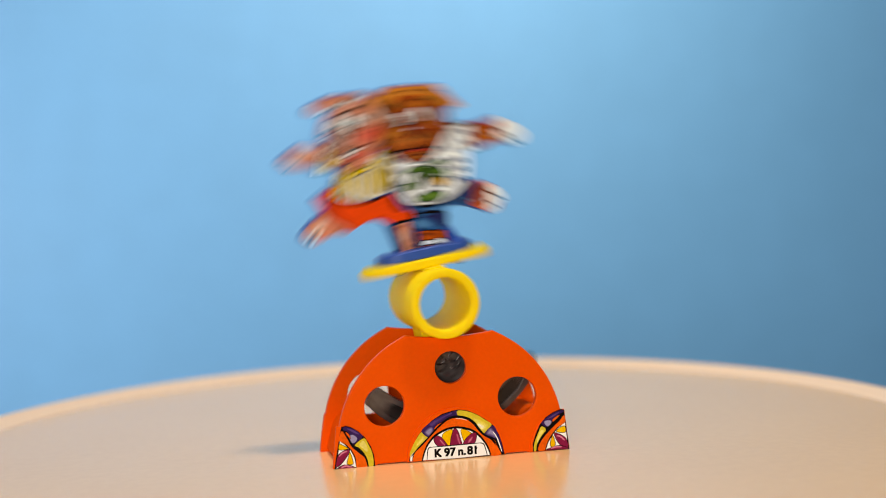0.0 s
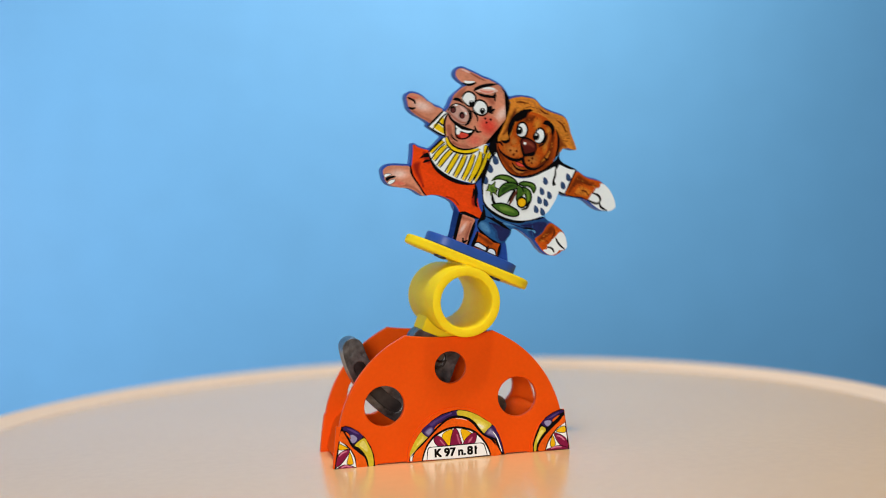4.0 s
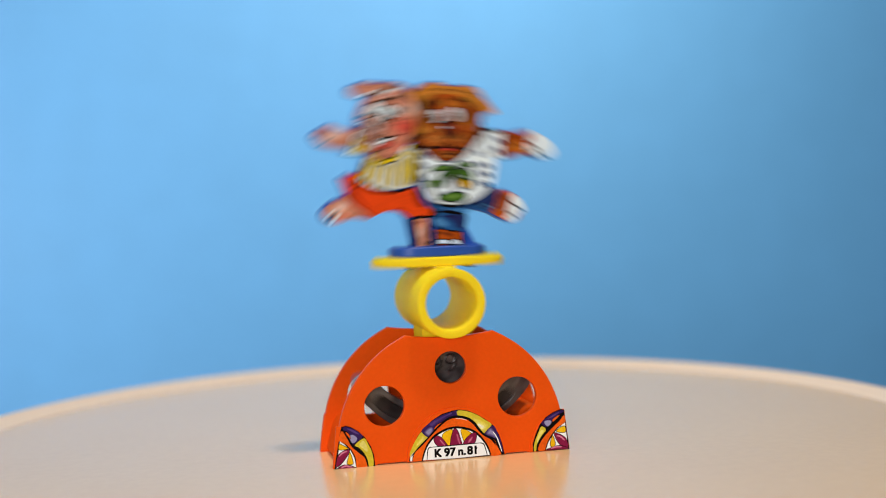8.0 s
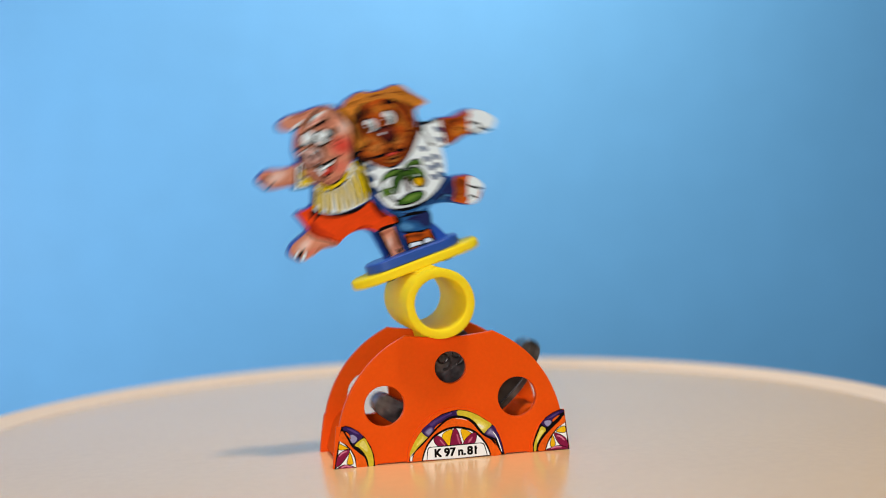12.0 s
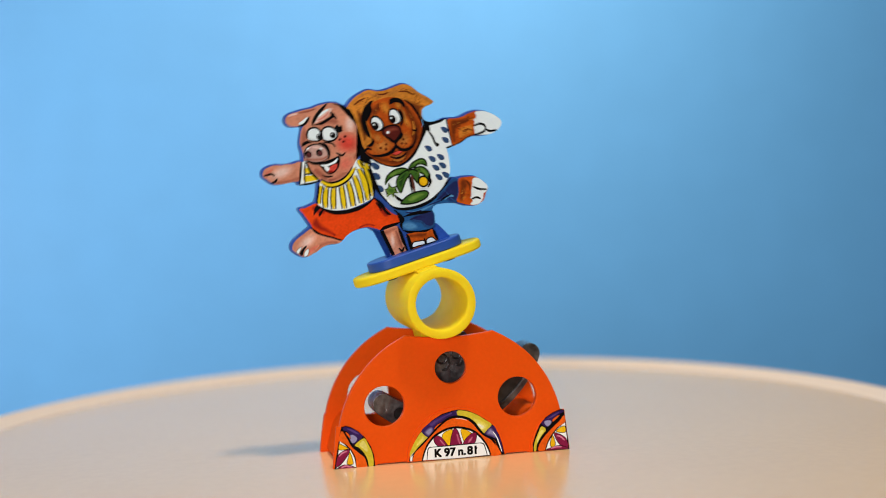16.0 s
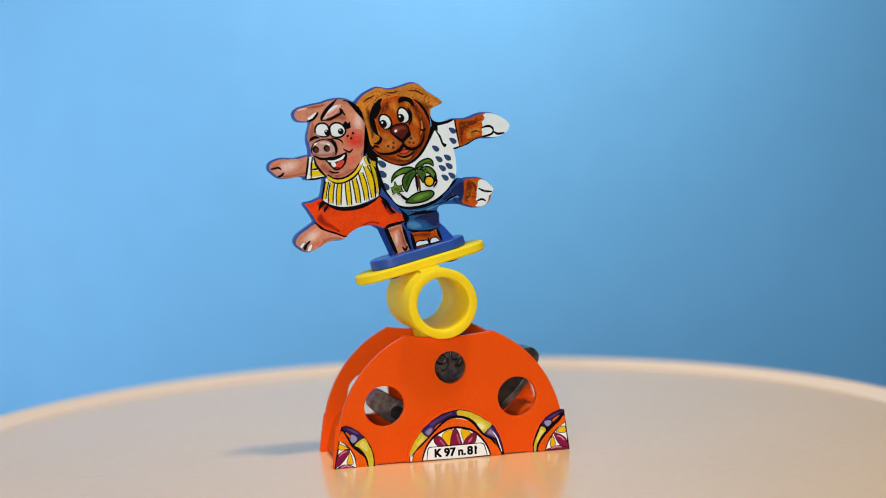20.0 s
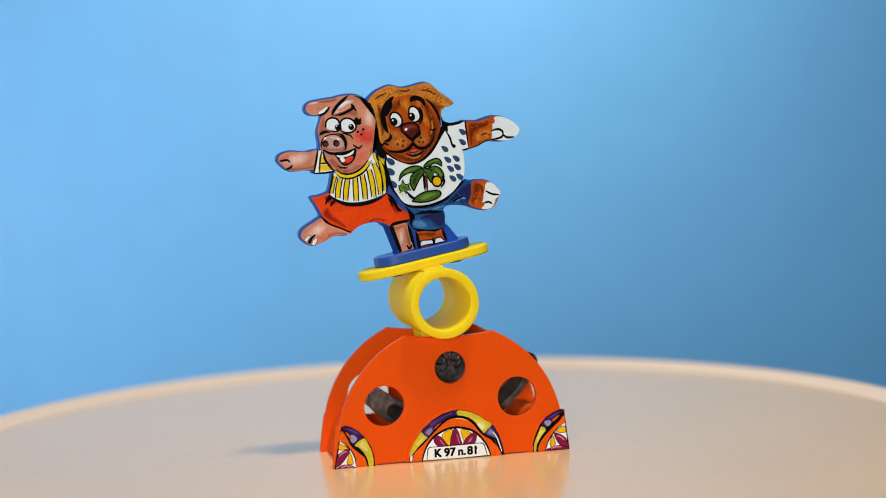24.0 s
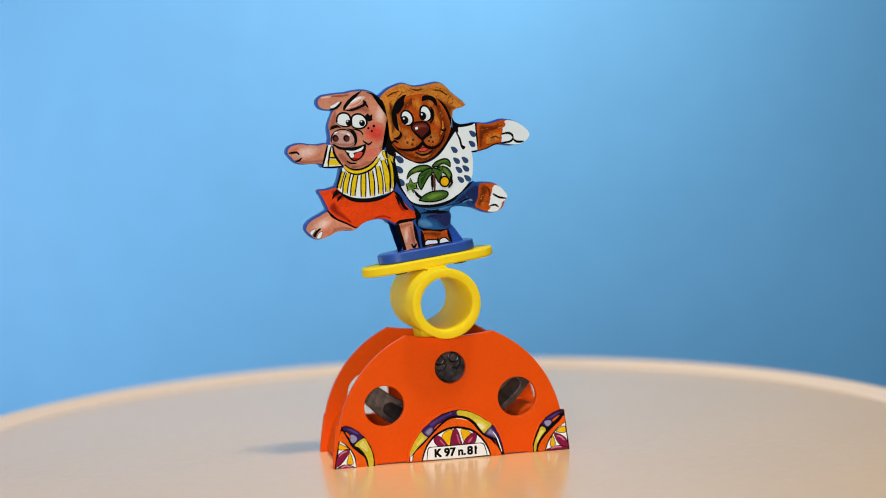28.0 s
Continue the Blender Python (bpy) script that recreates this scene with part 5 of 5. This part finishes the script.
    d.soft('dogface', 'dogbrown', 0.3, [(13.01, 28.95), (14.38, 28.87), (15.63, 28.71), (16.53, 28.93), (15.91, 28.04), (14.59, 27.9), (13.35, 27.14), (12.76, 25.42), (12.4, 25.7)])
    d.soft('dogface', 'dogear', 0.25, [(14.01, 27.2), (15.35, 27.43), (16.55, 27.08), (16.11, 26.04), (14.55, 25.76), (13.66, 25.64)])
    d.stroke('dogbrown', 0.2, [(14.64, 28.1), (15.72, 28.18), (17.06, 28.41)])
    d.stroke('dogbrown', 0.2, [(14.54, 26.68), (15.62, 26.76), (16.38, 26.29)])
    d.flecks(('dogbrown', 'dogbrown', 'dogear'), 40, 0.3, -10, [(13.03, 29.05), (15.26, 28.99), (17.42, 29.05), (16.76, 27.03), (16.27, 25.8), (13.88, 25.18), (12.27, 25.11)])
    d.stroke('ink', 0.15, [(12.1, 24.84), (13.51, 24.95), (15.12, 25.43), (16.64, 25.52)])
    d.blob('white', 0, 1, [(18.12, 29.32), (19.34, 28.96), (20.47, 28.21), (21.35, 27.31), (21.9, 26.36), (21.5, 25.52), (20.62, 24.98), (19.17, 24.77), (17.62, 25.1), (16.43, 25.56), (17.08, 26.04), (16.69, 26.74), (17.54, 27.18), (17.08, 27.99), (17.93, 28.43), (17.63, 29.01)])
    d.stroke('ink', 0.30, [(16.76, 27.03), (17.94, 27.04), (18.61, 26.64), (18.79, 25.99)])
    d.stroke('ink', 0.27, [(18.81, 26.09), (18.37, 25.56), (17.48, 25.44), (16.42, 25.51)])
    d.stroke('ink', 0.30, [(18.75, 25.79), (19.38, 25.24), (20.64, 25.08)])
    d.blob('jeans', 0, 1, [(-1.7, 17.34), (0.32, 16.58), (2.04, 16.29), (3.94, 16.28), (5.94, 16.75), (7.74, 17.68), (9.61, 18.91), (10.55, 19.32), (11.26, 18.65), (11.08, 17.35), (10.41, 16.26), (9.64, 15.2), (8.52, 15.45), (7, 15.79), (5.73, 15.77), (5.11, 15.4), (4.89, 14.42), (4.93, 13.18), (4.31, 12.29), (2.47, 12.09), (0.47, 12.56), (-0.94, 13.29), (-1.19, 14.47), (-0.44, 15.02), (-0.85, 16.03)])
    d.soft('jeans', 'navy', 0.4, [(6.86, 17.06), (8.33, 17.96), (9.57, 18.72), (10.67, 18.89), (11.05, 18.18), (10.54, 16.85), (9.68, 15.4), (8.46, 15.67), (8.03, 16.59), (7.13, 16.38)])
    d.soft('jeans', 'navy', 0.4, [(1, 14.89), (2.83, 15.09), (4.88, 14.83), (4.63, 13.24), (4.13, 12.43), (2.95, 12.81), (2.72, 13.68), (1.56, 14.15)])
    d.soft('jeans', 'palejeans', 0.3, [(0.58, 16.32), (2.36, 15.81), (4.07, 15.94), (5.63, 16.31), (5.1, 15.81), (3.16, 15.63), (1.29, 15.75)])
    d.soft('jeans', 'palejeans', 0.3, [(-0.92, 14.31), (0.19, 14.57), (1.28, 13.81), (1.52, 13.03), (0.26, 13.01), (-0.65, 13.63)])
    d.soft('jeans', 'navy', 0.16, [(1.2, 15.0), (3.0, 15.1), (4.9, 14.9), (4.8, 13.3), (4.2, 12.5), (3.2, 12.9), (2.6, 13.9), (1.6, 14.4)])
    d.soft('jeans', 'navy', 0.2, [(8.3, 17.8), (9.6, 18.6), (10.7, 18.8), (11.0, 18.1), (10.5, 16.8), (9.7, 15.5), (9.0, 16.0), (8.6, 17.0)])
    d.stroke('palejeans', 0.3, [(7.74, 16.24), (8.68, 16.65), (9.45, 16.27)])
    d.stroke('ink', 0.23, [(6.89, 16.23), (8.03, 16.59), (9.13, 16.76)])
    d.stroke('navy', 0.2, [(0.65, 14.77), (2.14, 14.84), (3.5, 14.32)])
    d.stroke('navy', 0.18, [(0.36, 16.27), (1.71, 15.75), (3.18, 15.73)])
    d.stroke('navy', 0.2, [(6.32, 16.56), (7.47, 16.92), (8.7, 17.68)])
    d.stroke('navy', 0.16, [(4.54, 16.14), (6.04, 16.22), (7.11, 16.28)])
    d.stroke('ink', 0.38, [(-0.41, 15.62), (1.47, 15.61), (3.29, 15.29), (5.13, 14.98)])
    d.stroke('ink', 0.26, [(-1.5, 17.3), (-0.65, 15.98), (-0.42, 15.11), (-1.19, 14.47), (-1.09, 13.53)])
    d.stroke('ink', 0.38, [(-1.21, 13.45), (0.17, 12.62), (2.15, 12.07), (4.27, 12.09)])
    d.stroke('ink', 0.23, [(11.26, 18.65), (10.72, 16.71), (9.72, 15.08)])
    d.blob('dogface', 0, 1, [(11.2, 18.87), (12.8, 18.83), (14.21, 18.41), (15.1, 17.6), (15.83, 16.5), (15.86, 15.67), (15.3, 15.07), (14.79, 14.25), (14.02, 13.7), (12.91, 13.53), (11.71, 13.91), (10.57, 14.58), (9.76, 15.28), (10.62, 16.73)])
    d.soft('dogface', 'dogbrown', 0.3, [(11.42, 18.41), (12.3, 18.53), (12.49, 17.45), (11.62, 16.41), (10.9, 15.12), (10.34, 15.46), (10.99, 16.96)])
    d.stroke('dogbrown', 0.2, [(12.46, 18.28), (12.9, 17.36), (12.58, 16.4)])
    d.flecks(('dogbrown', 'dogear'), 20, 0.28, 10, [(11.46, 18.61), (13.55, 18.35), (12.97, 16.72), (12, 14.26), (10.29, 15.26), (10.99, 16.96)])
    d.blob('white', 0, 0, [(13.96, 18.26), (14.84, 17.86), (15.51, 16.99), (15.95, 16.06), (15.47, 15.34), (14.86, 15.06), (14.48, 14.32), (13.82, 13.74), (12.93, 13.63), (11.93, 13.96), (12.57, 14.44), (12.3, 15.12), (13.14, 15.55), (12.78, 16.35), (13.63, 16.79), (13.37, 17.57)])
    d.stroke('ink', 0.27, [(13.32, 16.85), (14.33, 16.06), (15.63, 15.61)])
    d.stroke('ink', 0.26, [(12.43, 14.78), (13.41, 14.82), (14.05, 14.31)])
    d.blob('dogface', 0, 1, [(-0.81, 12.44), (0.95, 12.34), (2.73, 11.83), (3.92, 11.97), (4.11, 10.9), (4.29, 9.82), (1.95, 9.75), (-0.56, 9.82), (-0.7, 11.08)])
    d.soft('dogface', 'dogbrown', 0.3, [(-0.36, 12.13), (1.11, 12.1), (2.69, 11.63), (2.18, 11.24), (0.55, 11.51)])
    d.blob('white', .28, 0, [(-0.41, 10.5), (0.1, 10.9), (1.12, 10.76), (1.92, 10.58), (2.07, 9.82), (0.6, 9.86), (-0.44, 9.89)])
    d.blob('white', .28, 0, [(2.17, 9.8), (2.47, 10.66), (3.44, 10.74), (3.96, 10.21), (4.17, 9.75), (3.1, 9.69)])
    d.blob('ink', 0, 0, [(-0.77, 12.64), (-0.36, 12.13), (-0.28, 11.09), (-0.34, 9.87), (-0.88, 9.79), (-0.92, 11.03)])
    d.stroke('ink', 0.32, [(4.07, 12.14), (4.21, 10.87), (4.45, 9.58)])
    d.stroke('ink', 0.23, [(2.11, 10.94), (2.05, 9.73)])


def swing(t):
    """The toy's lean at t seconds, in degrees, leaning to the pig's side: a slowly dying swing."""
    s = t / 28.0
    size = math.exp(3.47791 - 1.25231 * s - 0.32222 * s ** 2 - 0.19149 * s ** 3)
    turn = -1.34735 + t * (13.58 + 0.41376 * s + 0.23832 * s ** 2 - 0.14915 * s ** 3 + 0.08583 * s ** 4 - 0.87254 * s ** 5 + 0.69239 * s ** 6)
    lean = 2.33 - 0.04974 * s + size * math.cos(turn) + 0.12683 * (size / 30) ** 2 * math.cos(2 * turn)
    for when, off in STUMBLES:
        lean += off * (0.5 + 0.5 * math.cos(math.pi * min(1.0, abs(t - when) / 0.1)))
    return lean


STUMBLES = [(8.0, -3.0), (8.2, 2.0), (12.0, 1.8), (15.0, 1.3), (16.0, 0.4), (18.0, -0.6), (20.0, 0.9), (24.0, 0.7), (27.0, 0.5)]


def toy_pose(t):
    """The tube rolls in the shallow trough of the stand."""
    lean = swing(min(t, 27.96))
    x = -6.29 * radians(lean) - 0.19
    return pose(x * MM, 6.46 * MM, (27.07 + x * x / 70.0) * MM, 0, -lean, 0)


def motions():
    walk(toy, [(i / FPS, toy_pose(i / FPS)) for i in range(28 * FPS + 1)])


room()
round_table()
stand()
toy = balancing_toy()
motions()
